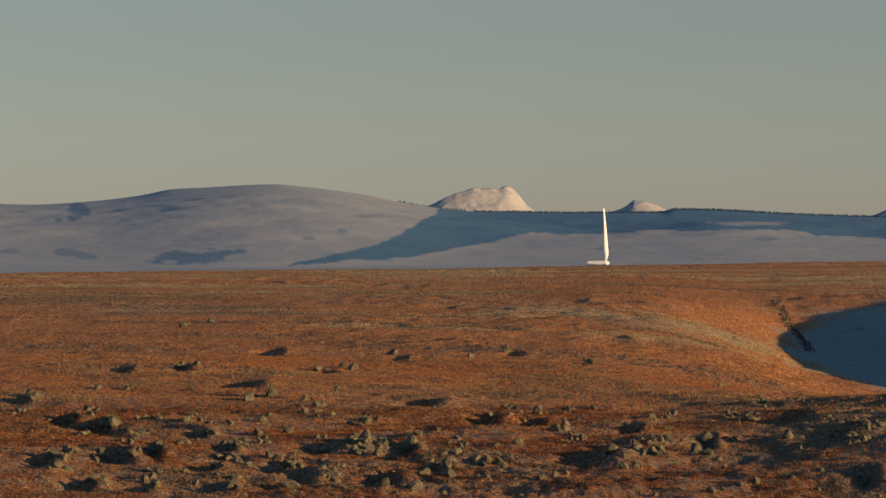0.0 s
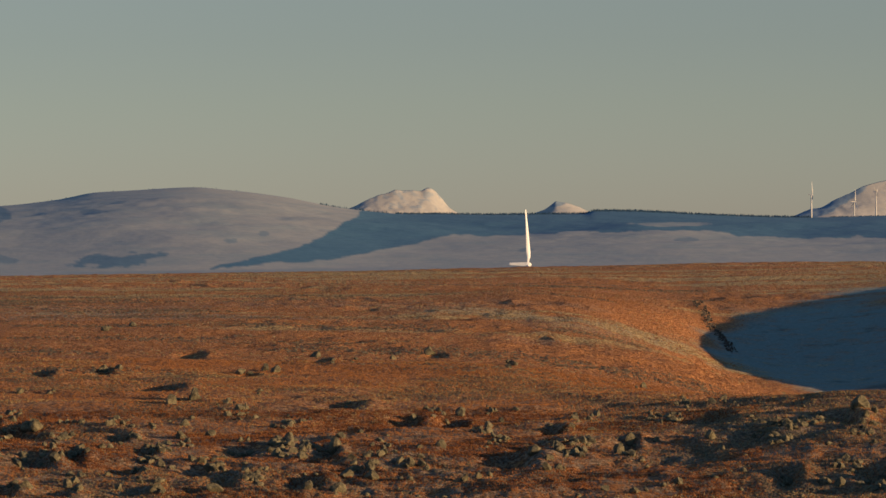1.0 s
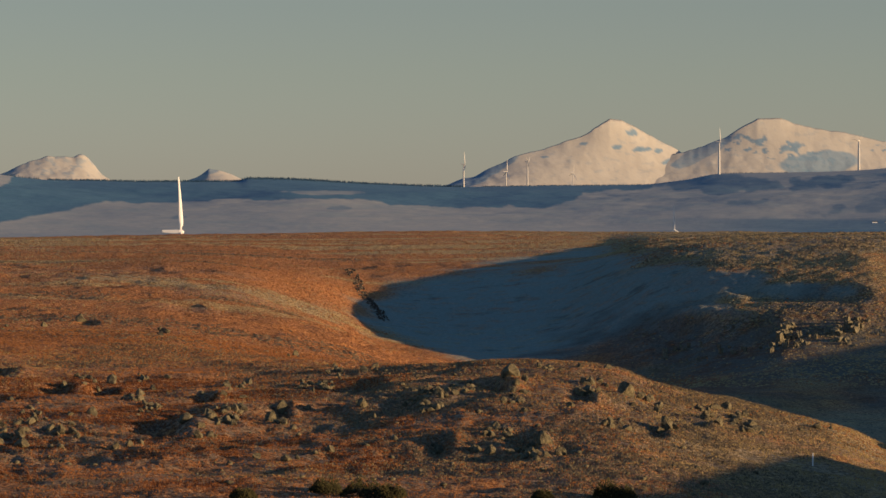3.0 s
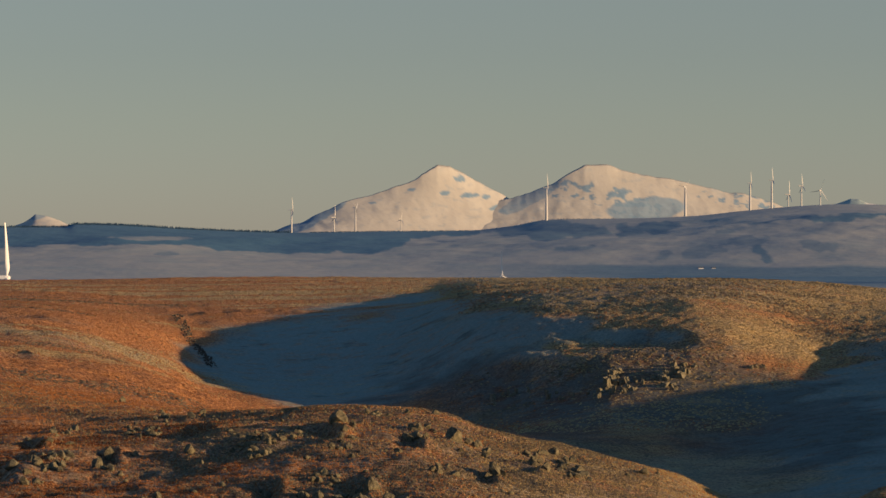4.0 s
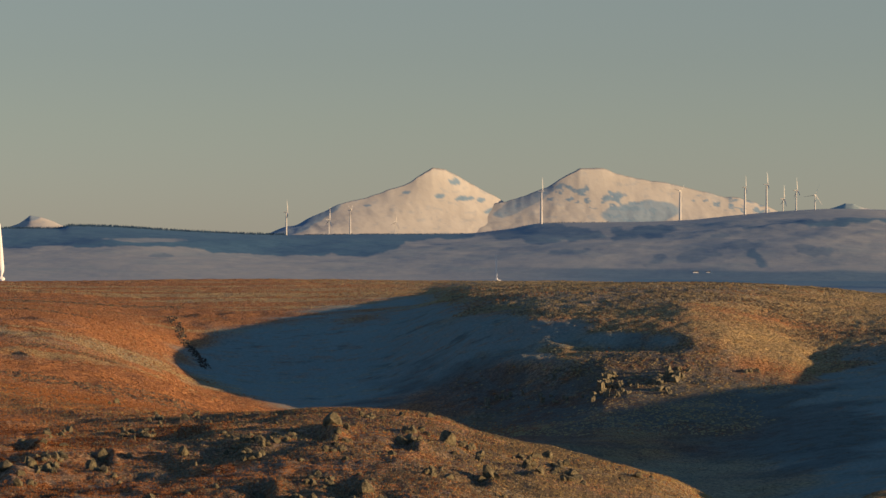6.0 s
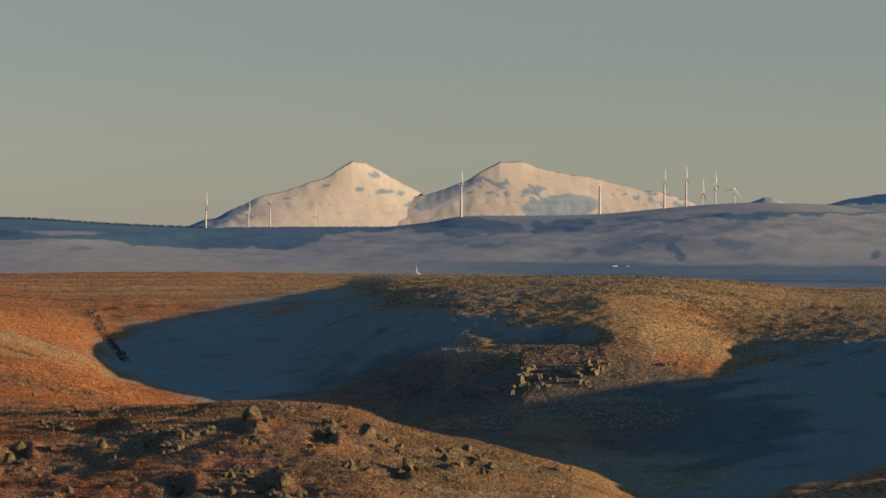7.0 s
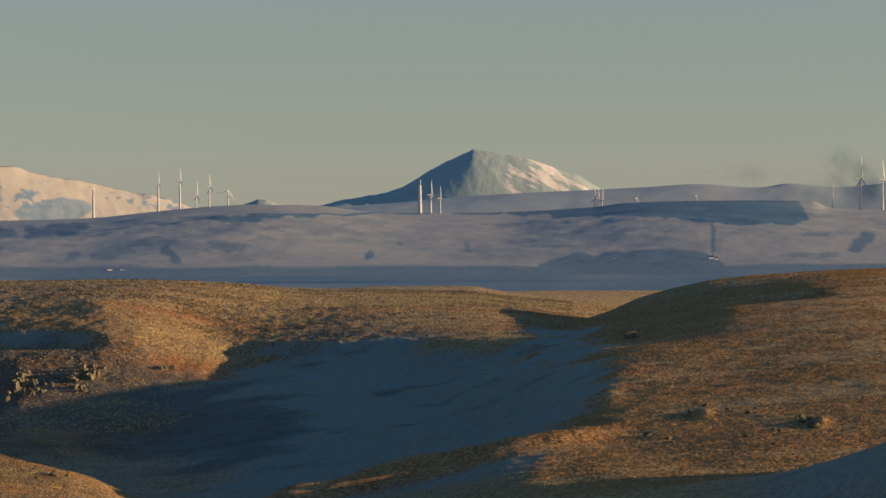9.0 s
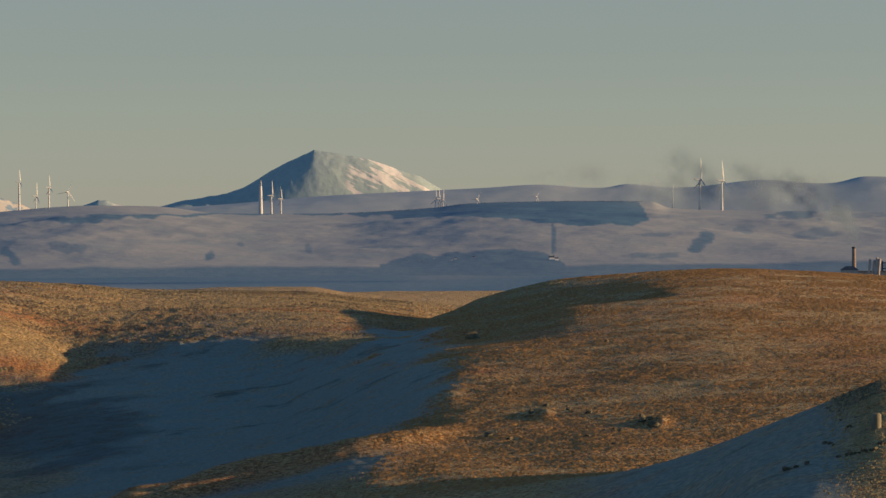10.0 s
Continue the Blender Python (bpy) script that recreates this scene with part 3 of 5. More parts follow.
# plantations, cleughs and rough ground: bearing, rise, half length, half height, slope
WOODS = ((-655, 3, 34, 15, 0.3), (-437, -73, 74, 13, 0.05), (-651, -67, 38, 8, -0.1), (-760, -62, 30, 5, 0), (-185, -26, 13, 8, 0), (-481, 13, 20, 5, 0), (-238, -41, 12, 5, 0),
         (566, -45, 22, 4, 0), (285, -62, 12, 4, 0),
         (1230, -5, 34, 12, 0), (1410, 3, 50, 13, 0.1), (1598, -20, 40, 11, 0), (1517, -39, 38, 11, 0.2), (1624, -46, 20, 12, -0.4), (1450, -45, 24, 8, 0.3), (1550, -4, 28, 6, 0), (1281, -33, 38, 7, 0.1),
         (1714, -28, 34, 8, -0.1), (1969, -43, 9, 13, 0.6), (2144, -28, 5, 10, -0.8), (2025, -20, 7, 6, 0), (2300, -30, 60, 3, 0),
         (2577, -20, 4, 30, 0), (2755, -13, 28, 4, 0), (2840, -23, 22, 13, 0.5), (2909, -6, 18, 6, 0), (3001, 20, 48, 12, 0),
         (3040, -10, 38, 8, 0.1), (3135, 22, 44, 6, 0), (2760, -46, 60, 6, 0))

# broad plantations: strength, lower edge, upper edge
BELTS = ((1.0, [(-275, -93), (-100, -76), (40, -55), (150, -32), (400, -27), (560, -29), (800, -40), (960, -40), (1000, -20), (1120, -6), (1124, 20)], [(-275, -90), (-150, -62), (-60, -25), (-10, 5), (20, 70), (1080, 70), (1124, 10)]),
         (0.75, [(1110, -4), (1200, -7), (1300, -9), (1355, 3)], [(1110, 2), (1160, 4), (1240, 16), (1300, 16), (1355, 4)]),
         (1.0, [(2170, 30), (2416, 19), (2600, 9), (2716, 2), (2745, 14)], [(2170, 33), (2220, 45), (2260, 70), (2700, 70), (2736, 40), (2745, 20)]),
         (0.9, [(1592, 8), (1716, 16), (1956, 27), (2200, 29)], [(1592, 10), (1716, 24), (1956, 32), (2200, 35)]),
         (0.8, [(2270, -72), (2600, -72)], [(2270, -60), (2320, -46), (2480, -36), (2560, -40), (2600, -62)]))


def near_ridge_layers(U, V, T, X, Y):
    w = np.zeros_like(U)
    for u, v, a, b, s in WOODS:
        q = ellipse(U, V, u, v, a, b, s)
        w = np.maximum(w, (0.8 if b > 11.5 else 0.5) * (1 - rise_to(q + (0.35 if b > 18 else 0.85) * fbm(U, V * 2.6, 24, 5, 21), 0.6, 1.15)))
    R = V + 4 * fbm(U, V * 2, 30, 4, 43)
    for k, low, high in BELTS:
        inside = rise_to(R - np.interp(U, *zip(*low)), -1.5, 1.5) * (1 - rise_to(R - np.interp(U, *zip(*high)), -1.5, 1.5)) * ((U > low[0][0]) & (U < low[-1][0]))
        w = np.maximum(w, k * inside)
    w = w * (1 - 0.75 * (1 - rise_to(ellipse(U, V, 530, -17, 75, 5) + 0.5 * fbm(U, V * 2, 24, 4, 45), 0.6, 1.1)))
    # the plain gets the same haze-blue tint
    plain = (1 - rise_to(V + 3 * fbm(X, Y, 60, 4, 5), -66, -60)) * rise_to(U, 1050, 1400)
    return (("hazy_wood", np.clip(np.maximum(w, 0.78 * plain), 0, 1)),)


HILL = ridge("hill_near", "distant moor hills with dark conifer plantations, haze in their colour", SKY_NEAR, 3000, 4100, 4350,
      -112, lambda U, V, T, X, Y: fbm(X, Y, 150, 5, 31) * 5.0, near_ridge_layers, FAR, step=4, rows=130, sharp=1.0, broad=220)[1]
HILL_WOOD = np.array([a.value for a in bpy.data.meshes["hill_near"].attributes["hazy_wood"].data]).reshape(HILL[0].shape)

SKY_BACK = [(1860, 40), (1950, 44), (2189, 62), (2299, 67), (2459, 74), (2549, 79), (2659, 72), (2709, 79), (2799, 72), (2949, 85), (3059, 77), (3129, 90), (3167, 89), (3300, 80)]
ridge("hill_back", "distant hill range with haze in its grey-blue colour", SKY_BACK, 4250, 4480, 4520, 0,
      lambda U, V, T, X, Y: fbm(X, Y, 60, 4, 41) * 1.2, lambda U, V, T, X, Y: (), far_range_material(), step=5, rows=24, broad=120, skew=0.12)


def crags(seed, amp, size):
    def rough(U, V, T, X, Y):
        a = 1 - np.abs(fbm(X, Y, size, 5, seed))
        return (a - 0.7) * amp + fbm(X, Y, size * 0.4, 4, seed + 9) * amp * 0.35
    return rough


def snowy(seed, bare_or_shaded):
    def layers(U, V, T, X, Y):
        # rock specks, plus rock and painted shade from the mask
        return (("rock", np.clip(rise_to(fbm(U, V * 2.2, 16, 5, seed + 5), 0.6, 0.7) * 0.22 + rise_to(fbm(U, V * 1.7, 6, 3, seed + 8), 0.62, 0.8) * 0.12 + bare_or_shaded(U, V, X, Y), 0, 1)),)
    return layers


MOUNTAINS = [
    ([(-60, 8), (-32, 15), (3, 30), (30, 40), (43, 41), (54, 46), (64, 47), (74, 48), (90, 47), (98, 45), (108, 50), (115, 51), (124, 45), (136, 32), (148, 18), (170, 4)], lambda U, V, X, Y: 0.45 * rise_to(fbm(U, V * 1.6, 9, 4, 33) + 0.012 * (V - 34), 0.12, 0.4)),
    ([(290, 2), (318, 12), (330, 20), (338, 26), (350, 23), (365, 20), (380, 15), (400, 6)], lambda U, V, X, Y: 0.8 * soft_in(ellipse(U, V, 336, 22, 20, 7), U, V, 0.4, 8)),
    # first ellipse paints the blue shade at the left foot; the rest are rocks
    ([(700, -14), (751, -2), (806, 14), (876, 46), (926, 61), (1006, 88), (1046, 115), (1066, 113), (1106, 91), (1156, 66), (1191, 44), (1240, 30), (1310, 18), (1370, -18)],
     lambda U, V, X, Y: 0.9 * soft_in(ellipse(U, V, 802, 14, 74, 19, 0.45), X, Y, 0.35, 30) + sum(1 - rise_to(ellipse(U, V, *e) + 0.5 * fbm(U, V * 2, 9, 3, 19), 0.6, 1.0) for e in
     ((1085, 90, 13, 6, -0.2), (1105, 60, 17, 5, 0), (1060, 66, 10, 4, 0), (1132, 58, 8, 5, 0), (1000, 70, 8, 4, 0), (930, 46, 9, 3, 0), (1150, 40, 16, 4, 0.2)))),
    # first two ellipses paint a shaded corrie and the shaded left flank
    ([(860, 0), (1060, 34), (1120, 44), (1176, 56), (1246, 81), (1306, 116), (1346, 114), (1416, 98), (1466, 88), (1556, 68), (1618, 58), (1640, 50), (1665, 38), (1700, 20)],
     lambda U, V, X, Y: 0.85 * soft_in(ellipse(U, V, 1415, 38, 75, 21, 0.08), X, Y, 0.3, 30) + 0.7 * soft_in(ellipse(U, V, 1215, 58, 55, 13, 0.45), X, Y, 0.4, 20)
     + rise_to(fbm(U, V * 2.0, 11, 4, 17), 0.15, 0.4) * (1 - rise_to(ellipse(U, V, 1310, 66, 120, 22, -0.12), 0.6, 1.0)) + rise_to(fbm(U, V * 2.4, 11, 4, 27), 0.3, 0.5) * (1 - rise_to(ellipse(U, V, 1580, 52, 90, 14, -0.14), 0.6, 1.0))),
    # here and below: side away from the sun painted dark, snow on the lit side
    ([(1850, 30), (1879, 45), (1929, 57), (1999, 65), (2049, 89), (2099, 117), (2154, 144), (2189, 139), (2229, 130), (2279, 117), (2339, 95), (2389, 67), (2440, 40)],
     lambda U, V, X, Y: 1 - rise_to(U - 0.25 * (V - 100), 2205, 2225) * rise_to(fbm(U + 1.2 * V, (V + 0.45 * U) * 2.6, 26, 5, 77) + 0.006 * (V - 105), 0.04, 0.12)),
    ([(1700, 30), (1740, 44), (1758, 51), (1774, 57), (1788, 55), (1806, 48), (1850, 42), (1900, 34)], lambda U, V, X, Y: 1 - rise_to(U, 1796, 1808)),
]
FAR_D = (4740, 4740, 4740, 4825, 4960, 4640)
for k, (line, bare_or_shaded) in enumerate(MOUNTAINS):
    ridge("mountain_%d" % (k + 1), "snow-covered mountain lit by low sun" if k < 4 else "mountain with shade painted on one flank, snow on its sunny flank", line, FAR_D[k] - 100, FAR_D[k], FAR_D[k] + 50, -20,
          crags(50 + 7 * k, (5, 2, 3.5, 4.5, 4, 2)[k], 60), snowy(80 + k, bare_or_shaded), SNOW if k < 4 else SHADED_ROCK, step=3 if k < 4 else 2, rows=60 if k < 4 else 120, sharp=1.1, broad=(40, 20, 120, 120, 30, 30)[k], skew=(0.5, 0.4, 0.65, 0.45, 0.12, 0.12)[k], jag=(2.0, 1.0, 1.6, 1.6, 1.2, 1.0)[k], straight=k < 4)


# ---- helpers for things ----
def part(name, bm, mat, parent=None, label=""):
    me = bpy.data.meshes.new(name)
    bm.to_mesh(me)
    bm.free()
    me.materials.append(mat)
    ob = new(name, me)
    ob.parent = parent
    return tagged(ob, label)


def smooth(ob, angle=40):
    ob.data.shade_smooth()
    ob.data.set_sharp_from_angle(angle=radians(angle))
    return ob


def empty(name, m, label, category, group=""):
    ob = new(name)
    ob.matrix_world = m
    return tagged(ob, label, category, group)


def bm_tube(rings, sides=14, cap=True):
    """A lathe along z: (z, radius) pairs."""
    bm = bmesh.new()
    loops = [[bm.verts.new((r * math.cos(2 * math.pi * k / sides), r * math.sin(2 * math.pi * k / sides), z)) for k in range(sides)] for z, r in rings]
    for a, b in zip(loops, loops[1:]):
        for k in range(sides):
            bm.faces.new((a[k], a[(k + 1) % sides], b[(k + 1) % sides], b[k]))
    if cap:
        bm.faces.new(loops[0][::-1])
        bm.faces.new(loops[-1])
    return bm


def bm_box(x0, y0, z0, x1, y1, z1, bevel=0.0):
    bm = bmesh.new()
    bmesh.ops.create_cube(bm, size=1.0, matrix=Matrix.LocRotScale(((x0 + x1) / 2, (y0 + y1) / 2, (z0 + z1) / 2), None, (x1 - x0, y1 - y0, z1 - z0)))
    if bevel:
        bmesh.ops.bevel(bm, geom=bm.edges[:], offset=bevel, segments=2, affect="EDGES")
    return bm


def stuff_mesh(name, co, faces, mat, label):
    """One joined mesh of many small pieces: triangles from arrays."""
    me = bpy.data.meshes.new(name)
    me.vertices.add(len(co))
    me.vertices.foreach_set("co", co.astype(np.float32).ravel())
    me.loops.add(faces.size)
    me.loops.foreach_set("vertex_index", faces.astype(np.int32).ravel())
    me.polygons.add(len(faces))
    me.polygons.foreach_set("loop_start", np.arange(0, faces.size, faces.shape[1], dtype=np.int32))
    me.update(calc_edges=True)
    me.materials.append(mat)
    return tagged(new(name, me), label, name.replace("_", " "), kind="stuff")


# ---- wind turbines ----
def bm_blade(length):
    """A twisted, tapering blade along +z: chord across y, thickness across x."""
    bm = bmesh.new()
    loops = []
    for k in range(15):
        t = k / 14
        chord = length * (0.030 if t < 0.03 else 0.030 + 0.058 * float(rise_to(np.float64(t), 0.03, 0.18)) - 0.075 * max(0.0, t - 0.18) ** 0.85)
        chord = max(chord, length * 0.008)
        thick = max(chord * (0.9 - 0.7 * min(1, t * 4)), length * 0.006)
        twist = radians(70 - 20 * t)
        lean = -0.035 * length * t * t
        ring = []
        for j in range(8):
            a = 2 * math.pi * j / 8
            cy, cx = chord * (0.5 * math.cos(a) + 0.18), thick * 0.5 * math.sin(a)
            ring.append(bm.verts.new((cx * math.cos(twist) + cy * math.sin(twist) + lean, cy * math.cos(twist) - cx * math.sin(twist), length * t)))
        loops.append(ring)
    for a, b in zip(loops, loops[1:]):
        for j in range(8):
            bm.faces.new((a[j], a[(j + 1) % 8], b[(j + 1) % 8], b[j]))
    bm.faces.new(loops[0][::-1])
    bm.faces.new(loops[-1])
    return bm


def turbine(base, hub_height, blade, yaw, phase, label, fat=1.0, group="wind farm"):
    """Axis of the rotor along local +x; yaw in degrees clockwise from the first bearing for that axis."""
    top = empty("wind_turbine", Matrix.Translation(base) @ pose(0, 0, 0, 0, 0, 90 - yaw), label, "wind turbine", group)
    r = hub_height * 0.032 * fat
    paint = PALE_PAINT if "distant" in label else WHITE
    smooth(part("tower", bm_tube([(-3, r * 1.25), (0, r * 1.2), (hub_height * 0.5, r), (hub_height * 0.97, r * 0.72)]), paint, top))
    n = blade * 0.33
    bm = bm_box(-n * 0.8, -n * 0.13, -n * 0.13, n * 0.2, n * 0.13, n * 0.13, n * 0.05)
    for v in bm.verts:
        if v.co.x < -n * 0.5:
            v.co.z = v.co.z * 0.6 + n * 0.03
    nac = part("nacelle", bm, paint, top)
    nac.location = (0, 0, hub_height)
    hub = smooth(part("hub", bm_tube([(-0.02 * blade, 0.045 * blade), (0.03 * blade, 0.045 * blade), (0.06 * blade, 0.03 * blade), (0.075 * blade, 0.008 * blade)], 12), paint, top))
    hub.matrix_basis = pose(n * 0.22, 0, hub_height, 0, 90, 0)
    for k in range(3):
        b = smooth(part("blade", bm_blade(blade), paint, top))
        b.matrix_basis = pose(n * 0.24, 0, hub_height, phase + 120 * k, 0, 0)
    return top


def far_turbine(u, base_v, hub_v, d, blade_steps, yaw, phase, fat=1.0):
    turbine(far_spot(u, base_v, d), (hub_v - base_v) * d / F, blade_steps * d / F, yaw, phase, "white three-bladed wind turbine on a distant hill", fat)


for u, b, h, bl, yaw, ph, fat in (
        (788, -8, 34, 22, 100, 5, 1.0), (863, -10, 21, 22, 80, 10, 1.0), (901, 2, 38, 17, 112, 62, 1.0), (981, 2, 18, 17, 70, 15, 0.9),
        (1239, 16, 74, 24, 100, 4, 1.0), (1484, 22, 76, 18, 60, 40, 1.1), (1598, 32, 83, 20, 95, 8, 1.0), (1636, 38, 88, 22, 95, -6, 1.0), (1665, 41, 63, 24, 90, 6, 1.1), (1688, 43, 78, 22, 88, -4, 1.0),
        (1721, 42, 70, 22, 40, 22, 1.1),
        (2060, 29, 81, 16, 110, 60, 1.9), (2079, 30, 62, 26, 96, 4, 1.5), (2096, 30, 56, 22, 84, -6, 1.2),
        (2369, 32, 54, 20, 80, 5, 1.5), (2376, 32, 55, 18, 90, -12, 1.5), (2382, 32, 53, 20, 84, 8, 1.5), (2443, 38, 54, 16, 60, 30, 1.2), (2548, 48, 58, 12, 60, 35, 1.2),
        (2788, 33, 69, 16, 75, 15, 1.1), (2836, 32, 86, 38, 92, 3, 1.1), (2875, 33, 84, 36, 94, -4, 1.1)):
    far_turbine(u, b - 3, h, 4060, bl, yaw, ph, fat)
D_T = 2300
turbine(far_spot(280, -205, D_T), 118.5 * D_T / F, 97 * D_T / F, 96, 0, "white wind turbine nacelle and upright blade behind the moor's edge", 0.8, "turbines behind the moor")
turbine(far_spot(1161, -205, 2350), 123 * 2350 / F, 44 * 2350 / F, 12, -2, "small white wind turbine half hidden behind the moor's edge", 0.8, "turbines behind the moor")


# ---- plantations on the distant hills ----
def conifers():
    rng = np.random.default_rng(5)
    (U, D, Z), w = HILL, HILL_WOOD
    zones = ((55, 790, 0.985, 1.0, 1800, 4.4), (1090, 1360, 0.97, 1.0, 300, 2.6), (55, 790, 0.93, 1.0, 1500, 3.2), (820, 1100, 0.94, 1.0, 900, 2.8), (2190, 2735, 0.93, 1.0, 1200, 2.4), (-560, -80, 0.965, 1.0, 60, 3.0), (-80, 60, 0.9, 1.0, 120, 4.0), (-790, -560, 0.97, 1.0, 50, 3.0))
    co, fa, base = [], [], 0
    for u0, u1, t0, t1, count, tall in zones:
        sparse = count < 150
        for _ in range(count):
            u = rng.uniform(u0, u1)
            t = t1 - (t1 - t0) * rng.random() ** 1.6
            i = int(np.clip((u - U[0, 0]) / 4.0, 0, U.shape[1] - 1))
            j = int(np.clip(round(t * 129), 0, 129))
            if not sparse and w[j, i] < 0.4 and t < 0.985:
                continue
            if sparse and vnoise(np.array(u / 25.0), np.array(3.0), 9) < 0.1:
                continue
            d, z = D[j, i], Z[j, i] - 0.8
            h = tall * (0.6 + 0.7 * rng.random()) * d / F
            r = h * rng.uniform(0.20, 0.30)
            x, y = d * math.sin(u / F), d * math.cos(u / F)
            a0 = rng.random() * 6.28
            for z0, z1, rr in ((0.0, 0.62, 1.0), (0.38, 1.0, 0.66)):
                n = 5
                for k in range(n):
                    a = a0 + 2 * math.pi * k / n
                    wob = 0.75 + 0.5 * rng.random()
                    co.append((x + r * rr * wob * math.cos(a), y + r * rr * wob * math.sin(a), z + h * z0))
                co.append((x, y, z + h * z1))
                fa += [(base + k, base + (k + 1) % n, base + n) for k in range(n)]
                base += n + 1
    return stuff_mesh("conifer_plantation", np.array(co), np.array(fa), PINE, "dark conifer plantation along the hill crest, blue with painted haze")


conifers()

# ---- works with a chimney, and its smoke ----
BRICK = plain_material("sooty_brick", (0.22, 0.17, 0.14), 0.9, 0.2, 2.0)
SLATE = plain_material("dark_sheet_roof", (0.05, 0.065, 0.085), 0.7, 0.2, 3.0)
STEEL = plain_material("weathered_cladding", (0.38, 0.33, 0.29), 0.7, 0.2, 2.0)
WORKS_D = 3000
K = WORKS_D / F
at = far_spot(3106, -104, WORKS_D)
turn = -math.degrees(3106 / F)
chim = empty("factory_chimney", Matrix.Translation(at) @ pose(0, 0, 0, 0, 0, turn), "tall sooty brick factory chimney, smoking", "chimney")
smooth(part("shaft", bm_tube([(-2, 4.4 * K), (0, 4.2 * K), (68 * K, 3.2 * K)], 20), BRICK, chim))
part("plinth", bm_box(-5 * K, -5 * K, -2, 5 * K, 5 * K, 7 * K, 0.3), BRICK, chim)
smooth(part("rim", bm_tube([(67 * K, 3.6 * K), (70.5 * K, 3.6 * K)], 20), SLATE, chim))
shed = empty("factory_shed", Matrix.Translation(far_spot(3098, -93, WORKS_D - 40)) @ pose(0, 0, 0, 0, 0, turn), "low industrial shed with a dark gabled roof", "shed")
part("wall", bm_box(-15 * K, -9 * K, -2, 15 * K, 9 * K, 18 * K), STEEL, shed)
bm = bmesh.new()
v = [bm.verts.new(p) for p in ((-17 * K, -10 * K, 18.1 * K), (17 * K, -10 * K, 18.1 * K), (17 * K, 10 * K, 18.1 * K), (-17 * K, 10 * K, 18.1 * K), (-6 * K, 0, 25 * K), (7 * K, 0, 25 * K))]
for f in ((0, 1, 5, 4), (2, 3, 4, 5), (1, 2, 5), (3, 0, 4), (3, 2, 1, 0)):
    bm.faces.new([v[k] for k in f])
part("roof", bm, SLATE, shed)
for k, (du, tall, w, lean) in enumerate(((24, 40, 5, 6), (30, 39, 4.5, 8), (36, 43, 5, 6), (42, 41, 5, 4))):
    silo = empty("silo", Matrix.Translation(far_spot(3106 + du, -98, WORKS_D + 5)) @ pose(0, 0, 0, 0, lean, turn), "tall pale industrial silo with a conical hopper", "silo", "silos")
    smooth(part("drum", bm_tube([(0, w * 0.42 * K), (tall * 0.45 * K, w * 0.42 * K), (tall * K, w * 0.5 * K)], 16), STEEL, silo))
    part("cap", bm_tube([(tall * K, w * 0.55 * K), ((tall + 1.5) * K, w * 0.5 * K), ((tall + 3) * K, w * 0.15 * K)], 16), STEEL, silo)
hall = empty("factory_hall", Matrix.Translation(far_spot(3150, -100, WORKS_D + 20)) @ pose(0, 0, 0, 0, 0, turn), "long low factory hall with pale walls", "factory")
part("wall", bm_box(-42 * K, -8 * K, -2, 60 * K, 8 * K, 22 * K, 0.2), STEEL, hall)
part("roof", bm_box(-43 * K, -9 * K, 22.1 * K, 61 * K, 9 * K, 24 * K, 0.2), BRICK, hall)
for k in range(3):
    part("duct", bm_box(6 * K, -2 * K, (27 + 5 * k) * K, 16 * K, 2 * K, (29 + 5 * k) * K, 0.1), STEEL if k == 1 else SLATE, hall)
part("riser", bm_box(4 * K, -3 * K, 24 * K, 7 * K, 3 * K, 41 * K, 0.1), SLATE, hall)


def smoke_material():
    m, nt, b = material("thin_smoke", 1.0)
    b.inputs["Base Color"].default_value = (0.175, 0.24, 0.295, 1)
    nt.links.new(layer(nt, "veil"), b.inputs["Alpha"])
    return m


def smoke():
    u, v = np.arange(2480, 3140, 3.0), np.arange(-36, 160, 3.0)
    U, V = np.meshgrid(u, v)
    dens = np.zeros_like(U)
    for cu, cv, a, b, s, k in ((3106, -22, 6, 16, 0, .40), (3102, -4, 12, 24, 0, .50), (3088, 16, 26, 26, -0.4, .55), (3058, 34, 46, 30, -0.4, .55), (3010, 52, 62, 30, -0.2, .50), (2950, 62, 70, 28, 0, .42),
                               (2880, 64, 70, 26, 0, .38), (2810, 64, 70, 24, 0, .34), (2740, 60, 60, 20, 0, .25), (3006, 84, 30, 14, 0, .35), (2930, 80, 34, 14, 0, .3),
                               (2792, 112, 30, 28, 0, .42), (2838, 106, 16, 16, 0, .3), (2908, 98, 30, 18, 0, .34), (2640, 94, 36, 18, 0, .24), (2572, 92, 30, 14, 0, .14), (2770, 84, 50, 16, 0, .24)):
        q = ellipse(U, V, cu, cv, a, b, s)
        dens = 1 - (1 - dens) * (1 - 1.2 * k * np.exp(-1.1 * q) * np.clip(0.72 + 0.6 * fbm(U, V, 34, 5, 61, 0.6), 0, 1))
    rim = np.clip(np.minimum(np.minimum(U - 2480, 3139 - U) / 30, np.minimum(V + 36, 157 - V) / 20), 0, 1)
    d = 3060 + 0.4 * (U - 3106) * 3060 / F + 4 * fbm(U, V, 90, 3, 65)
    ob = tagged(new("smoke_plume", grid_mesh("smoke_plume", d * np.sin(U / F), d * np.cos(U / F), EYE + d * V / F, (("veil", dens * rim),))),
                "thin grey-blue chimney smoke drifting downwind", "smoke", kind="stuff")
    ob.data.materials.append(smoke_material())


smoke()


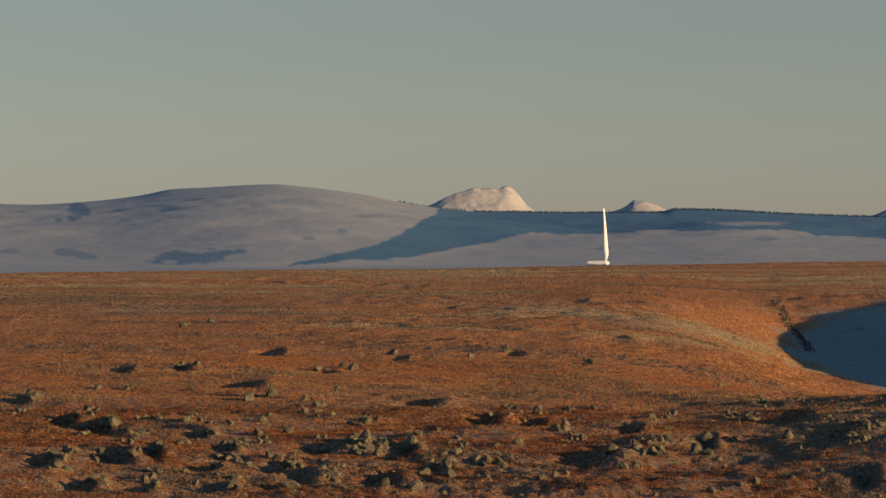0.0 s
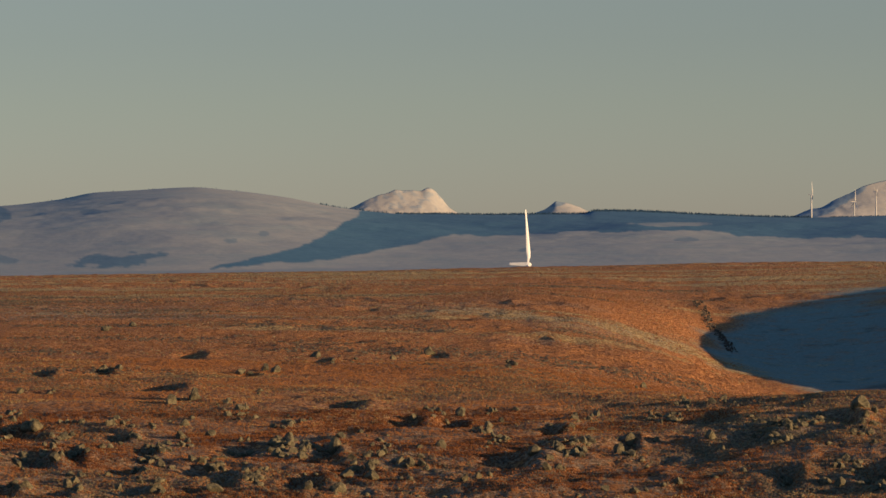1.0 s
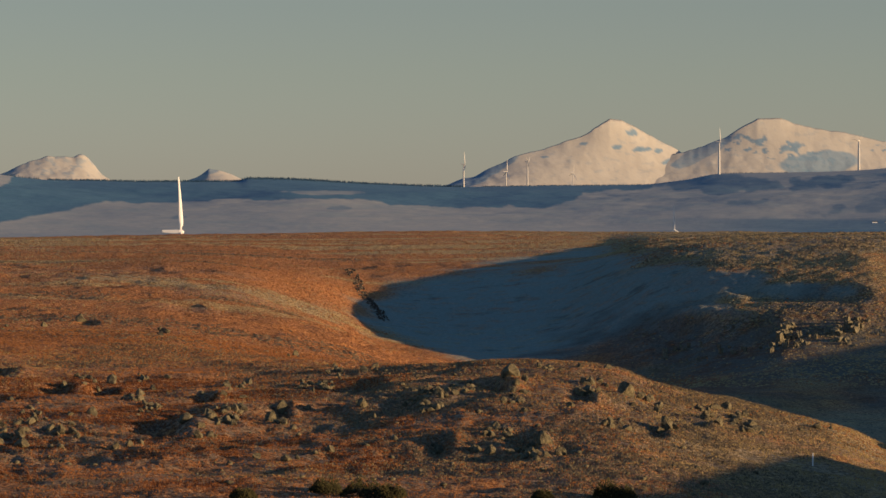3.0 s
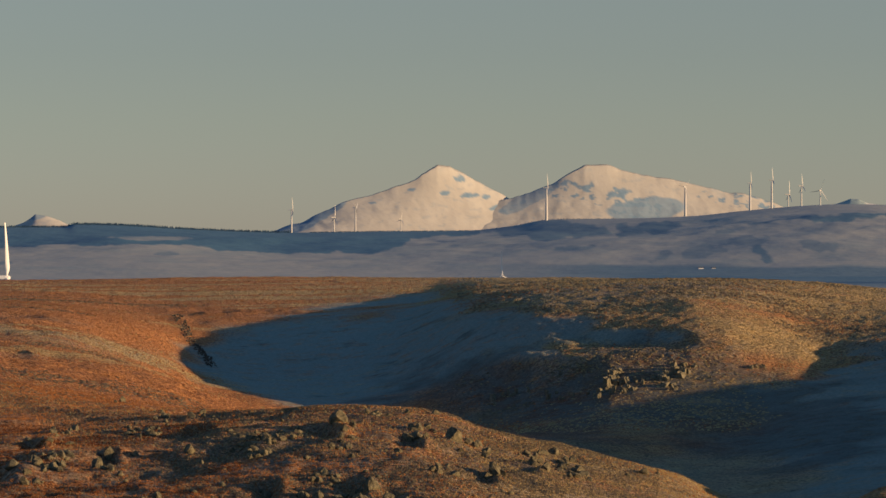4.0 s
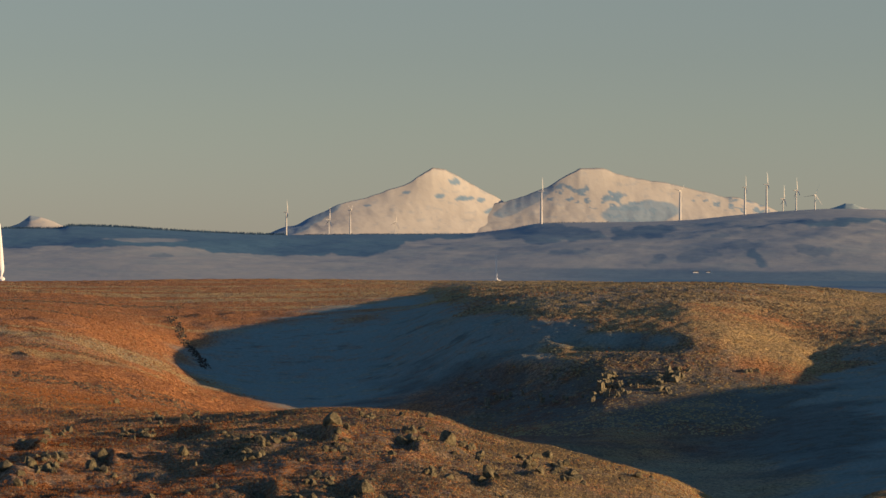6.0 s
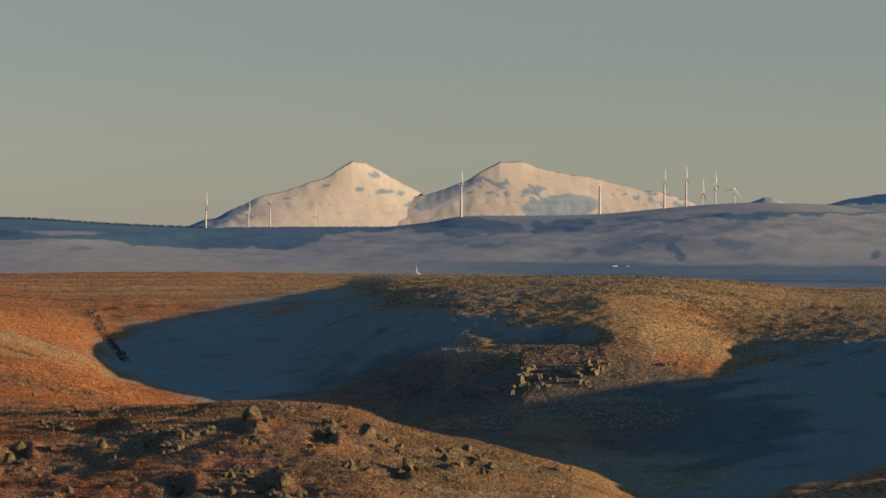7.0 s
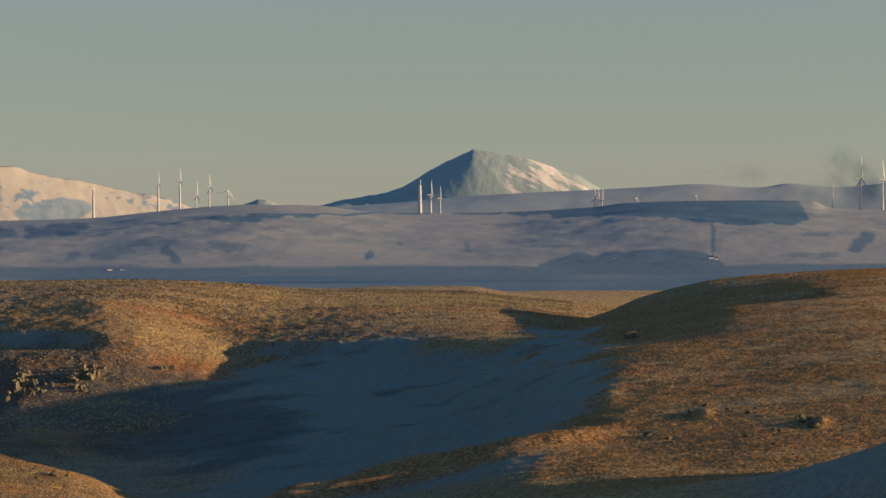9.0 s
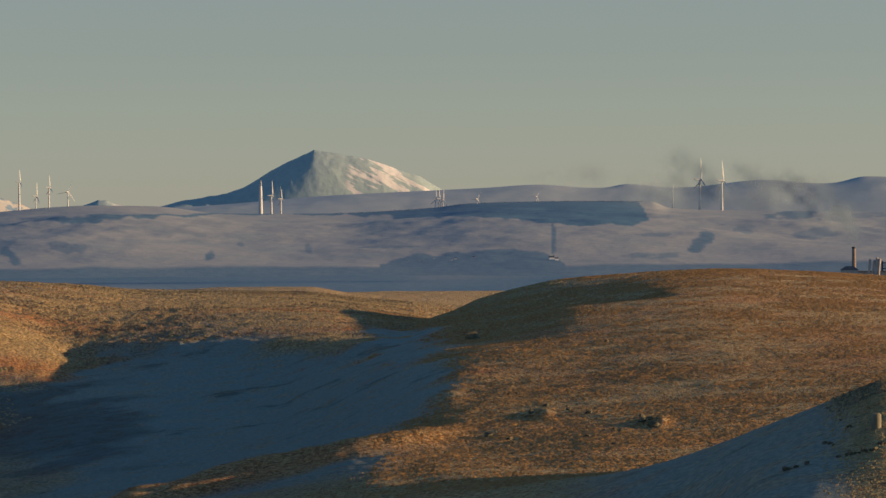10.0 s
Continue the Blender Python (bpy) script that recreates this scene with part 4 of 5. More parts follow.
# ---- boulders ----
def bm_rock(seed, detail=2):
    rng = random.Random(seed)
    bm = bmesh.new()
    bmesh.ops.create_icosphere(bm, subdivisions=detail, radius=1.0)
    planes = []
    for _ in range(13):
        n = Vector((rng.uniform(-1, 1), rng.uniform(-1, 1), rng.uniform(-0.5, 1))).normalized()
        planes.append((n, rng.uniform(0.42, 0.82)))
    for vert in bm.verts:
        c = vert.co.copy()
        for n, k in planes:
            over = c.dot(n) - k
            if over > 0:
                c -= n * over * 0.98
        c *= 1 + 0.05 * noise.noise(vert.co * 2.2 + Vector((seed, 0, 0)))
        vert.co = c
    return bm


ROCKS = []
for k in range(12):
    me = bpy.data.meshes.new("boulder")
    bm_rock(k + 3).to_mesh(me)
    me.materials.append(ROCK)
    ROCKS.append(me)
BOULDERS = []


def boulder(u, v, wide, tall, rng, label, group):
    """wide and tall in steps as seen."""
    place, d = spot(u, v)
    ob = tagged(new("boulder", rng.choice(ROCKS)), label, "boulder", group)
    sx, sz = wide * 0.66 * d / F, tall * 0.76 * d / F
    ob.matrix_world = Matrix.LocRotScale(place + Vector((0, 0, sz * 0.30)), Euler((rng.uniform(-0.25, 0.25), rng.uniform(-0.25, 0.25), rng.uniform(0, 6.28))),
                                         (sx * rng.uniform(0.85, 1.15), sx * rng.uniform(0.85, 1.15), sz))
    BOULDERS.append(ob)
    return ob


def cluster(u, v, n, spread, size, rng, label, group, upright=0.85):
    for _ in range(n):
        w = size * (rng.uniform(0.8, 1.1) if n == 1 else rng.uniform(0.5, 1.25))
        boulder(u + rng.gauss(0, spread), v + rng.gauss(0, spread * 0.35), w, w * upright * rng.uniform(0.75, 1.25), rng, label, group)


PALE, GREY = "pale lichen-covered boulder on the moorland slope", "weathered grey-brown boulder among rough grass"
rng = random.Random(11)
# bearing, rise, how many, spread, size
for u, v, n, s, z in ((-608, -307, 1, 0, 17), (-546, -305, 2, 8, 13), (-582, -370, 4, 10, 20), (-560, -390, 3, 12, 15), (-524, -387, 2, 5, 17), (-542, -425, 3, 9, 24), (-620, -438, 2, 12, 15),
                      (-456, -456, 1, 0, 19), (-528, -474, 1, 0, 19), (-450, -481, 2, 9, 15), (-326, -389, 1, 0, 20), (-325, -366, 2, 8, 21), (-371, -373, 2, 6, 15), (-337, -325, 2, 6, 21), (-306, -321, 2, 9, 23),
                      (-275, -386, 1, 0, 16), (-246, -352, 1, 0, 14), (-222, -341, 2, 8, 17), (-171, -401, 2, 8, 20), (-212, -396, 2, 8, 18)):
    cluster(u, v, n, s, z, rng, PALE, "boulders on the west slope")
for u, v, n, s, z in ((-265, -441, 3, 9, 18), (-226, -418, 2, 7, 16), (-206, -421, 1, 0, 15), (-276, -486, 3, 14, 26), (-376, -407, 1, 0, 14), (-216, -276, 2, 9, 16), (-156, -276, 3, 12, 17), (-181, -311, 2, 7, 18),
                      (-461, -271, 2, 7, 18), (-436, -266, 1, 3, 15), (-411, -190, 1, 0, 18), (-455, -192, 3, 16, 12), (-91, -251, 2, 7, 17), (-66, -256, 2, 6, 16), (-26, -257, 2, 8, 14), (44, -252, 1, 4, 16),
                      (119, -246, 3, 12, 17), (259, -266, 3, 13, 15)):
    cluster(u, v, n, s, z, rng, GREY, "boulders on the west slope", 0.7)
for u, v, n, s, z in ((74, -356, 2, 9, 12), (169, -354, 1, 0, 20), (144, -369, 1, 0, 14), (-36, -336, 2, 14, 16), (-46, -391, 1, 0, 18), (-54, -413, 1, 0, 26), (-111, -416, 1, 0, 16), (34, -421, 1, 0, 12),
                      (4, -451, 2, 8, 18), (-36, -461, 1, 0, 24), (-56, -487, 3, 10, 22), (-6, -466, 2, 7, 18), (16, -466, 2, 6, 20), (-101, -481, 1, 0, 20), (134, -409, 1, 0, 17), (94, -411, 1, 0, 14),
                      (79, -446, 1, 0, 18), (104, -446, 2, 6, 15), (174, -471, 1, 0, 16), (199, -466, 1, 0, 18), (239, -366, 1, 0, 13), (264, -346, 1, 0, 12), (219, -406, 1, 0, 15), (299, -419, 1, 0, 25),
                      (319, -431, 2, 9, 13), (339, -411, 3, 9, 22), (354, -426, 2, 8, 19), (324, -451, 2, 8, 21), (364, -376, 1, 0, 20), (409, -356, 1, 0, 17), (484, -306, 2, 8, 15), (469, -403, 1, 0, 24),
                      (446, -421, 1, 0, 22), (399, -381, 1, 0, 17), (514, -401, 1, 0, 15), (604, -396, 2, 6, 21), (474, -487, 2, 10, 17), (554, -476, 1, 0, 17), (424, -487, 1, 0, 18)):
    cluster(u, v, n, s, z, rng, PALE if n == 1 else GREY, "boulders on the knoll")
for u, v, n, s, z in ((-718, -318, 4, 8, 17), (-640, -354, 4, 9, 17), (-682, -428, 4, 9, 19), (-490, -413, 4, 9, 18), (-412, -384, 3, 8, 16), (-362, -408, 3, 8, 18), (-140, -394, 4, 9, 17), (-270, -446, 4, 9, 18), (-610, -472, 4, 10, 20), (-510, -481, 4, 10, 19), (-370, -482, 4, 10, 19)):
    cluster(u, v, n, s, z, rng, GREY, "boulders on the west slope", 0.75)
for u, v, n, s, z in ((742, -377, 4, 9, 19), (774, -373, 1, 0, 14), (869, -343, 2, 6, 27), (890, -358, 2, 8, 22), (862, -390, 2, 6, 18), (739, -478, 3, 8, 22), (812, -476, 2, 8, 20), (1013, -358, 9, 20, 19),
                      (1008, -375, 3, 6, 24), (1078, -374, 1, 0, 30), (993, -326, 1, 0, 13), (923, -326, 1, 0, 13), (1043, -327, 1, 0, 12), (1128, -400, 3, 12, 15), (1158, -432, 2, 6, 26), (1138, -441, 1, 5, 20),
                      (1238, -425, 1, 0, 26), (1213, -417, 2, 7, 15), (1253, -396, 2, 7, 18), (1273, -411, 2, 9, 19), (1288, -435, 2, 8, 17), (1318, -445, 1, 0, 16), (1413, -431, 1, 0, 15), (1383, -436, 1, 0, 11),
                      (933, -462, 2, 7, 24), (958, -481, 2, 7, 17), (918, -491, 2, 6, 15), (808, -477, 2, 5, 22), (978, -396, 1, 0, 16)):
    cluster(u, v, n, s, z, rng, PALE, "boulders on the knoll")
# nests of smaller stones all over the slope
def nests(count):
    rng = random.Random(29)
    co, fa = [], []
    for k in range(count):
        u, v = rng.uniform(-790, 1350), rng.triangular(-215, -500, -420)
        if (v > -300 and u > 450) or v > -325 - max(0, u - 1000) * 0.3:
            continue
        size = 8 + 11 * (-v - 200) / 300
        for _ in range(rng.randint(4, 9)):
            w = size * rng.uniform(0.6, 1.25)
            place, d = spot(u + rng.gauss(0, 5 + size * 0.5), v + rng.gauss(0, 0.4 * size))
            sx, sz = w * 0.62 * d / F, w * 0.55 * rng.uniform(0.75, 1.25) * d / F
            m = Matrix.LocRotScale(place + Vector((0, 0, sz * 0.2)), Euler((rng.uniform(-0.3, 0.3), rng.uniform(-0.3, 0.3), rng.uniform(0, 6.28))), (sx * rng.uniform(0.8, 1.2), sx * rng.uniform(0.8, 1.2), sz))
            rock, base = rng.choice(ROCKS), len(co)
            co += [m @ p.co for p in rock.vertices]
            fa += [[base + q for q in f.vertices] for f in rock.polygons]
    me = bpy.data.meshes.new("stone_nests")
    me.from_pydata(co, [], fa)
    me.materials.append(ROCK)
    tagged(new("stone_nests", me), "nests of small grey stones scattered over the moor slope", "stones", kind="stuff")


nests(75)
# the crag below the mound
# paler than ROCK: sunlight on the crag is put into its colour
CRAG = plain_material("sunlit_crag_rock", (0.15, 0.135, 0.09), 0.9, 0.5, 0.7)
BLOCKS = []
for k in range(8):
    bm = bm_box(-1, -1, -1, 1, 1, 1)
    bmesh.ops.subdivide_edges(bm, edges=bm.edges[:], cuts=3, use_grid_fill=True)
    lean = Vector((rng.uniform(-0.25, 0.25), rng.uniform(-0.25, 0.25), 0))
    for vert in bm.verts:
        c = vert.co.copy()
        c *= 1 - 0.16 * max(0.0, c.length - 1.05)
        chip = noise.noise(vert.co * 1.3 + Vector((7 * k, 0, 0))) * 0.42 + noise.noise(vert.co * 3.1 + Vector((0, 5 * k, 0))) * 0.2
        vert.co = c * (1 + chip) + lean * (c.z + 1)
    me = bpy.data.meshes.new("crag_block")
    bm.to_mesh(me)
    bm.free()
    me.materials.append(CRAG)
    BLOCKS.append(me)
for u, v, n, spread, w, h in ((1352, -276, 9, 8, 13, 22), (1366, -262, 8, 12, 12, 16), (1380, -280, 5, 8, 10, 13), (1404, -268, 5, 8, 8, 10), (1428, -262, 4, 10, 8, 8), (1456, -274, 6, 9, 12, 13), (1474, -258, 7, 9, 13, 15),
                              (1486, -246, 3, 8, 11, 9), (1446, -256, 3, 10, 8, 7), (1520, -268, 3, 14, 7, 6), (1615, -242, 5, 9, 8, 7), (1335, -290, 4, 10, 10, 12), (1270, -296, 6, 34, 10, 12), (1200, -292, 6, 36, 9, 11), (1130, -300, 4, 30, 9, 10)):
    for _ in range(n):
        place, d = spot(u + rng.gauss(0, spread * 0.8), v + rng.gauss(0, 5))
        ww, hh = w * rng.uniform(0.5, 1.2) * 0.42 * d / F, h * rng.uniform(0.5, 1.2) * 0.55 * d / F
        ob = tagged(new("crag_block", rng.choice(BLOCKS)), "angular sunlit block of a broken rock crag", "rock", "crag")
        ob.matrix_world = Matrix.LocRotScale(place + Vector((0, 0, hh * 0.30)), Euler((rng.uniform(-0.2, 0.2), rng.uniform(-0.2, 0.2), rng.uniform(0, 3.1))), (ww, ww * rng.uniform(0.8, 1.3), hh))
for u, v, n, s, z in ((2433, -194, 1, 0, 26), (2563, -313, 1, 0, 14), (2538, -326, 1, 0, 16), (2738, -340, 3, 8, 18), (2760, -350, 2, 6, 18), (2693, -354, 2, 8, 15), (2478, -371, 2, 9, 14), (2638, -368, 1, 0, 14), (2683, -381, 1, 0, 13),
                      (2508, -378, 1, 0, 12), (2388, -396, 1, 0, 12), (2672, -200, 1, 0, 10), (2510, -292, 2, 6, 10), (2640, -326, 1, 0, 12), (2600, -322, 2, 8, 9), (2990, -436, 4, 10, 15), (3012, -424, 2, 6, 12), (3090, -345, 3, 14, 10), (3070, -378, 3, 12, 11), (3110, -400, 4, 14, 11), (3135, -430, 4, 14, 13), (3095, -455, 4, 14, 13), (3150, -380, 3, 8, 10)):
    cluster(u, v, n, s, z, rng, GREY, "boulders on the big mound", 0.6)


# ---- loose stones and grass ----
def scatter(count, area, seed):
    """Random places on the ground: bearings and distances, drawn evenly over the land."""
    rng = np.random.default_rng(seed)
    u0, u1, d0, d1 = area
    u = rng.uniform(u0, u1, count)
    d = np.sqrt(rng.uniform(d0 * d0, d1 * d1, count))
    return u, d, rng


def tufts(name, count, area, tall, wide, seed, keep, mat, label, blades=5):
    u, d, rng = scatter(count, area, seed)
    x, y = d * np.sin(u / F), d * np.cos(u / F)
    ok = rng.random(count) < keep(u, d, x, y)
    u, d, x, y = u[ok], d[ok], x[ok], y[ok]
    z = EYE + height(u, d)
    n = len(u)
    h = tall * rng.uniform(0.5, 1.3, n)
    co = np.zeros((n, blades, 3, 3))
    a0 = rng.uniform(0, 6.283, n)
    for k in range(blades):
        a = a0 + 6.283 * k / blades + rng.uniform(-0.5, 0.5, n)
        w = wide * rng.uniform(0.5, 1.1, n)
        r = wide * 0.35
        out = wide * rng.uniform(0.2, 0.9, n) + 0.5 * h * rng.random(n)
        bx, by = x + r * np.cos(a), y + r * np.sin(a)
        co[:, k, 0] = np.stack([bx - w * np.sin(a) * 0.5, by + w * np.cos(a) * 0.5, z - 0.06], -1)
        co[:, k, 1] = np.stack([bx + w * np.sin(a) * 0.5, by - w * np.cos(a) * 0.5, z - 0.06], -1)
        co[:, k, 2] = np.stack([x + out * np.cos(a), y + out * np.sin(a), z + h * rng.uniform(0.6, 1.0, n)], -1)
    co = co.reshape(-1, 3)
    return stuff_mesh(name, co, np.arange(len(co)).reshape(-1, 3), mat, label)


def hummocks(name, count, area, tall, wide, seed, keep, mat, label, sides=6):
    """Low rounded tussocks: a crooked dome each."""
    u, d, rng = scatter(count, area, seed)
    x, y = d * np.sin(u / F), d * np.cos(u / F)
    ok = rng.random(count) < keep(u, d, x, y)
    u, d, x, y = u[ok], d[ok], x[ok], y[ok]
    z = EYE + height(u, d)
    n = len(u)
    h, w = tall * rng.uniform(0.4, 1.3, n), wide * rng.uniform(0.5, 1.2, n)
    a0 = rng.uniform(0, 6.283, n)
    co = np.zeros((n, sides + 1, 3))
    for k in range(sides):
        a, r = a0 + 6.283 * k / sides, w * rng.uniform(0.7, 1.2, n)
        co[:, k] = np.stack([x + r * np.cos(a), y + r * np.sin(a), z - 0.05 + 0.15 * h * rng.random(n)], -1)
    co[:, sides] = np.stack([x + 0.45 * w * rng.uniform(-1, 1, n), y + 0.45 * w * rng.uniform(-1, 1, n), z + h], -1)
    one = np.array([(k, (k + 1) % sides, sides) for k in range(sides)])
    faces = (one[None] + (np.arange(n) * (sides + 1))[:, None, None]).reshape(-1, 3)
    return stuff_mesh(name, co.reshape(-1, 3), faces, mat, label)


def grass_material(name, dark, light):
    m, nt, b = material(name, 0.9)
    geo = nt.nodes.new("ShaderNodeNewGeometry")
    col = ramp(nt, geo.outputs["Random Per Island"], [(0.0, dark), (1.0, light)])
    mid = tuple((p + q) / 2 for p, q in zip(dark, light))
    col = blend(nt, ramp(nt, noise_tex(nt, 9, 4), [(0.35, (0, 0, 0)), (0.65, (0.6, 0.6, 0.6))]), col, mid)
    nt.links.new(col, b.inputs["Base Color"])
    tr = nt.nodes.new("ShaderNodeBsdfTranslucent")
    nt.links.new(col, tr.inputs[0])
    mix = nt.nodes.new("ShaderNodeMixShader")
    mix.inputs[0].default_value = 0.3
    nt.links.new(b.outputs[0], mix.inputs[1])
    nt.links.new(tr.outputs[0], mix.inputs[2])
    nt.links.new(mix.outputs[0], nt.nodes["Material Output"].inputs[0])
    return m


RUST = grass_material("rust_bracken", (0.24, 0.098, 0.034), (0.43, 0.188, 0.066))
STRAW = grass_material("straw_grass", (0.27, 0.195, 0.085), (0.50, 0.38, 0.175))


def patchy(u, d, x, y, straw):
    s = np.clip(rise_to(u, 500, 1500) * 0.55 + rise_to(d, 560, 850) * (0.15 + 0.35 * rise_to(u, 900, 1300)) + rise_to(u, 2250, 2400) * 0.2, 0.12, 0.95)
    v = height(u, d) / d * F
    s = s + 0.35 * rise_to(u, 1050, 1250) * (1 - rise_to(u, 2250, 2400))
    s = s + 0.15 * rise_to(v, -150, -132) * rise_to(u, 380, 560) * (1 - rise_to(u, 1000, 1100)) + 0.45 * rise_to(v, -152, -138) * (1 - rise_to(u, 60, 200))
    s = s + 0.5 * bell(v - np.interp(u, (-300, 166, 292, 400, 570, 720, 800), (-160, -175, -192, -207, -246, -268, -306)), 13, 13) * rise_to(u, -100, 200) * (1 - rise_to(u, 560, 640))
    p = np.clip(s + 0.45 * fbm(x, y, 20, 3, 91), 0, 1)
    in_frost_shade = shaded_frost(u, d, height(u, d))
    thick = np.clip(0.75 + 0.6 * fbm(x, y, 7, 3, 97), 0.1, 1) * (1 - np.clip(1.4 * in_frost_shade, 0, 1))
    crag = 1 - rise_to(ellipse(u, height(u, d) / d * F, 1190, -292, 190, 52), 0.6, 1.2)
    return (p if straw else 1 - p) * thick * (1 - 0.85 * crag)


HEATH = grass_material("grey_heather", (0.09, 0.069, 0.042), (0.33, 0.25, 0.142))
GOLD = grass_material("golden_grass", (0.25, 0.128, 0.040), (0.52, 0.285, 0.092))
for straw, mat, what in ((0, RUST, "rust-coloured bracken and deer grass tufts"), (1, STRAW, "bleached straw-coloured grass tussocks")):
    key = "bracken_tufts" if not straw else "grass_tussocks"
    some = lambda u, d, x, y: patchy(u, d, x, y, straw)
    tufts(key, 210000, (-860, 1560, 215, 430), 0.14, 0.14, 101 + straw, some, mat, what, 3)
    hummocks(key, 90000, (-860, 1100, 400, 720), 0.10, 0.26, 111 + straw, some, mat, what, 5)
    hummocks(key, 80000, (1050, 2600, 500, 800), 0.13, 0.34, 141 + straw, some, mat, what, 5)
    hummocks(key, 36000, (-860, 1500, 720, 1060), 0.13, 0.42, 121 + straw, some, mat, what, 5)
    hummocks(key, 26000, (1560, 2250, 290, 400), 0.07, 0.18, 165 + straw, some, mat, what, 5)
    hummocks(key, 30000, (2200, 3260, 180, 420), 0.07, 0.17, 161 + straw, some, mat, what, 5)


def golden(u, d, x, y):
    return np.clip(0.6 + 0.8 * fbm(x, y, 9, 4, 197), 0.08, 1) * (1 - np.clip(1.4 * shaded_frost(u, d, height(u, d)), 0, 1))


def heathy(size, along, floor):
    return lambda u, d, x, y: rise_to(fbm(x * along, y, size, 4, 133), floor, floor + 0.35) * (1 - np.clip(1.4 * shaded_frost(u, d, height(u, d)), 0, 1))


hummocks("grass_tussocks", 190000, (2250, 3260, 275, 690), 0.085, 0.40, 171, golden, GOLD, "golden-brown winter grass tussocks on the big mound", 5)
BRACKEN = grass_material("dead_bracken", (0.10, 0.036, 0.014), (0.26, 0.095, 0.034))
tufts("bracken_tufts", 150000, (-860, 700, 215, 345), 0.13, 0.15, 191, lambda u, d, x, y: rise_to(fbm(x, y, 11, 4, 193) + 0.45 * (1 - rise_to(u, -700, 200)), 0.1, 0.5), BRACKEN, "dark red-brown dead bracken low on the slope", 3)
HEATHER_WORDS = "grey-brown heather clumps among the moor grass"
hummocks("heather_clumps", 150000, (-860, 1500, 215, 400), 0.11, 0.16, 181, heathy(13, 1.0, 0.0), HEATH, HEATHER_WORDS, 5)
hummocks("heather_clumps", 80000, (-860, 640, 400, 800), 0.15, 0.36, 183, heathy(13, 0.35, 0.3), HEATH, HEATHER_WORDS, 5)
hummocks("heather_clumps", 80000, (540, 1440, 255, 352), 0.11, 0.15, 186, lambda u, d, x, y: np.clip(0.3 + 0.9 * fbm(x, y, 8, 4, 135), 0, 0.9) * rise_to(u, 540, 640), HEATH, HEATHER_WORDS, 5)
hummocks("heather_clumps", 9000, (2900, 3260, 180, 240), 0.13, 0.18, 187, heathy(6, 1.0, 0.0), HEATH, HEATHER_WORDS, 5)
hummocks("grass_tussocks", 14000, (3000, 3260, 180, 240), 0.07, 0.16, 189, lambda u, d, x, y: 0.7 * rise_to(u, 3030, 3150), STRAW, "bleached grass tussocks on the near bank", 5)
hummocks("heather_clumps", 60000, (1080, 2330, 540, 800), 0.17, 0.36, 185, heathy(8, 0.5, 0.15), HEATH, HEATHER_WORDS, 5)


def stones(count, area, size, seed, keep, label):
    u, d, rng = scatter(count, area, seed)
    x, y = d * np.sin(u / F), d * np.cos(u / F)
    ok = rng.random(count) < keep(u, d, x, y)
    u, d, x, y = u[ok], d[ok], x[ok], y[ok]
    z = EYE + height(u, d)
    bm = bmesh.new()
    bmesh.ops.create_icosphere(bm, subdivisions=1, radius=1.0)
    unit = np.array([p.co[:] for p in bm.verts])
    faces = np.array([[p.index for p in f.verts] for f in bm.faces])
    bm.free()
    n = len(u)
    s = size * rng.uniform(0.35, 1.0, n) ** 1.5
    jit = 1 + rng.uniform(-0.42, 0.25, (n, len(unit), 1))
    a = rng.uniform(0, 6.283, n)
    p = unit[None] * jit * np.stack([s * rng.uniform(0.7, 1.2, n), s * rng.uniform(0.7, 1.2, n), s * rng.uniform(0.5, 0.95, n)], -1)[:, None]
    q = np.stack([p[..., 0] * np.cos(a)[:, None] - p[..., 1] * np.sin(a)[:, None] + x[:, None], p[..., 0] * np.sin(a)[:, None] + p[..., 1] * np.cos(a)[:, None] + y[:, None], p[..., 2] + (z + s * 0.2)[:, None]], -1)
    return stuff_mesh("loose_stones", q.reshape(-1, 3), (faces[None] + (np.arange(n) * len(unit))[:, None, None]).reshape(-1, 3), ROCK, label)


stones(1500, (-860, 1520, 225, 400), 0.40, 131, lambda u, d, x, y: np.clip(0.75 * bell(d, 285, 55) * (0.05 + 1.3 * fbm(x, y, 20, 3, 33)), 0, 1), "scattered grey stones among the grass of the slope")


# ---- stone dyke, posts and gorse ----
def dyke():
    rng = random.Random(3)
    bm = bmesh.new()
    for k in range(120):
        t = k / 119
        u = 584 + 62 * t ** 1.1 + 3 * math.sin(9 * t)
        v = -152 - 92 * t
        p, d = spot(u, v)
        for j in range(2):
            s = rng.uniform(0.13, 0.30)
            m = Matrix.LocRotScale(p + Vector((rng.uniform(-0.9, 0.9), rng.uniform(-1.2, 1.2), -0.05 + 0.16 * j)), Euler((rng.uniform(0, 3), rng.uniform(0, 3), rng.uniform(0, 3))), (s * 1.2, s, s * 0.7))
            bmesh.ops.create_icosphere(bm, subdivisions=1, radius=1.0, matrix=m)
    me = bpy.data.meshes.new("stone_dyke")
    bm.to_mesh(me)
    bm.free()
    me.materials.append(plain_material("dark_dyke_stone", (0.075, 0.062, 0.048), 0.95, 0.4, 0.5))
    return tagged(new("stone_dyke", me), "tumbled dark drystone dyke crossing the moor", "stone wall", kind="stuff")


dyke()
CONCRETE = plain_material("weathered_concrete", (0.16, 0.15, 0.105), 0.9, 0.25, 0.4)
p, d = spot(3145, -354)
pillar = empty("concrete_pillar", Matrix.Translation(p), "short round weathered concrete pillar on the bank", "pillar")
r, h = 9 * d / F, 26 * d / F
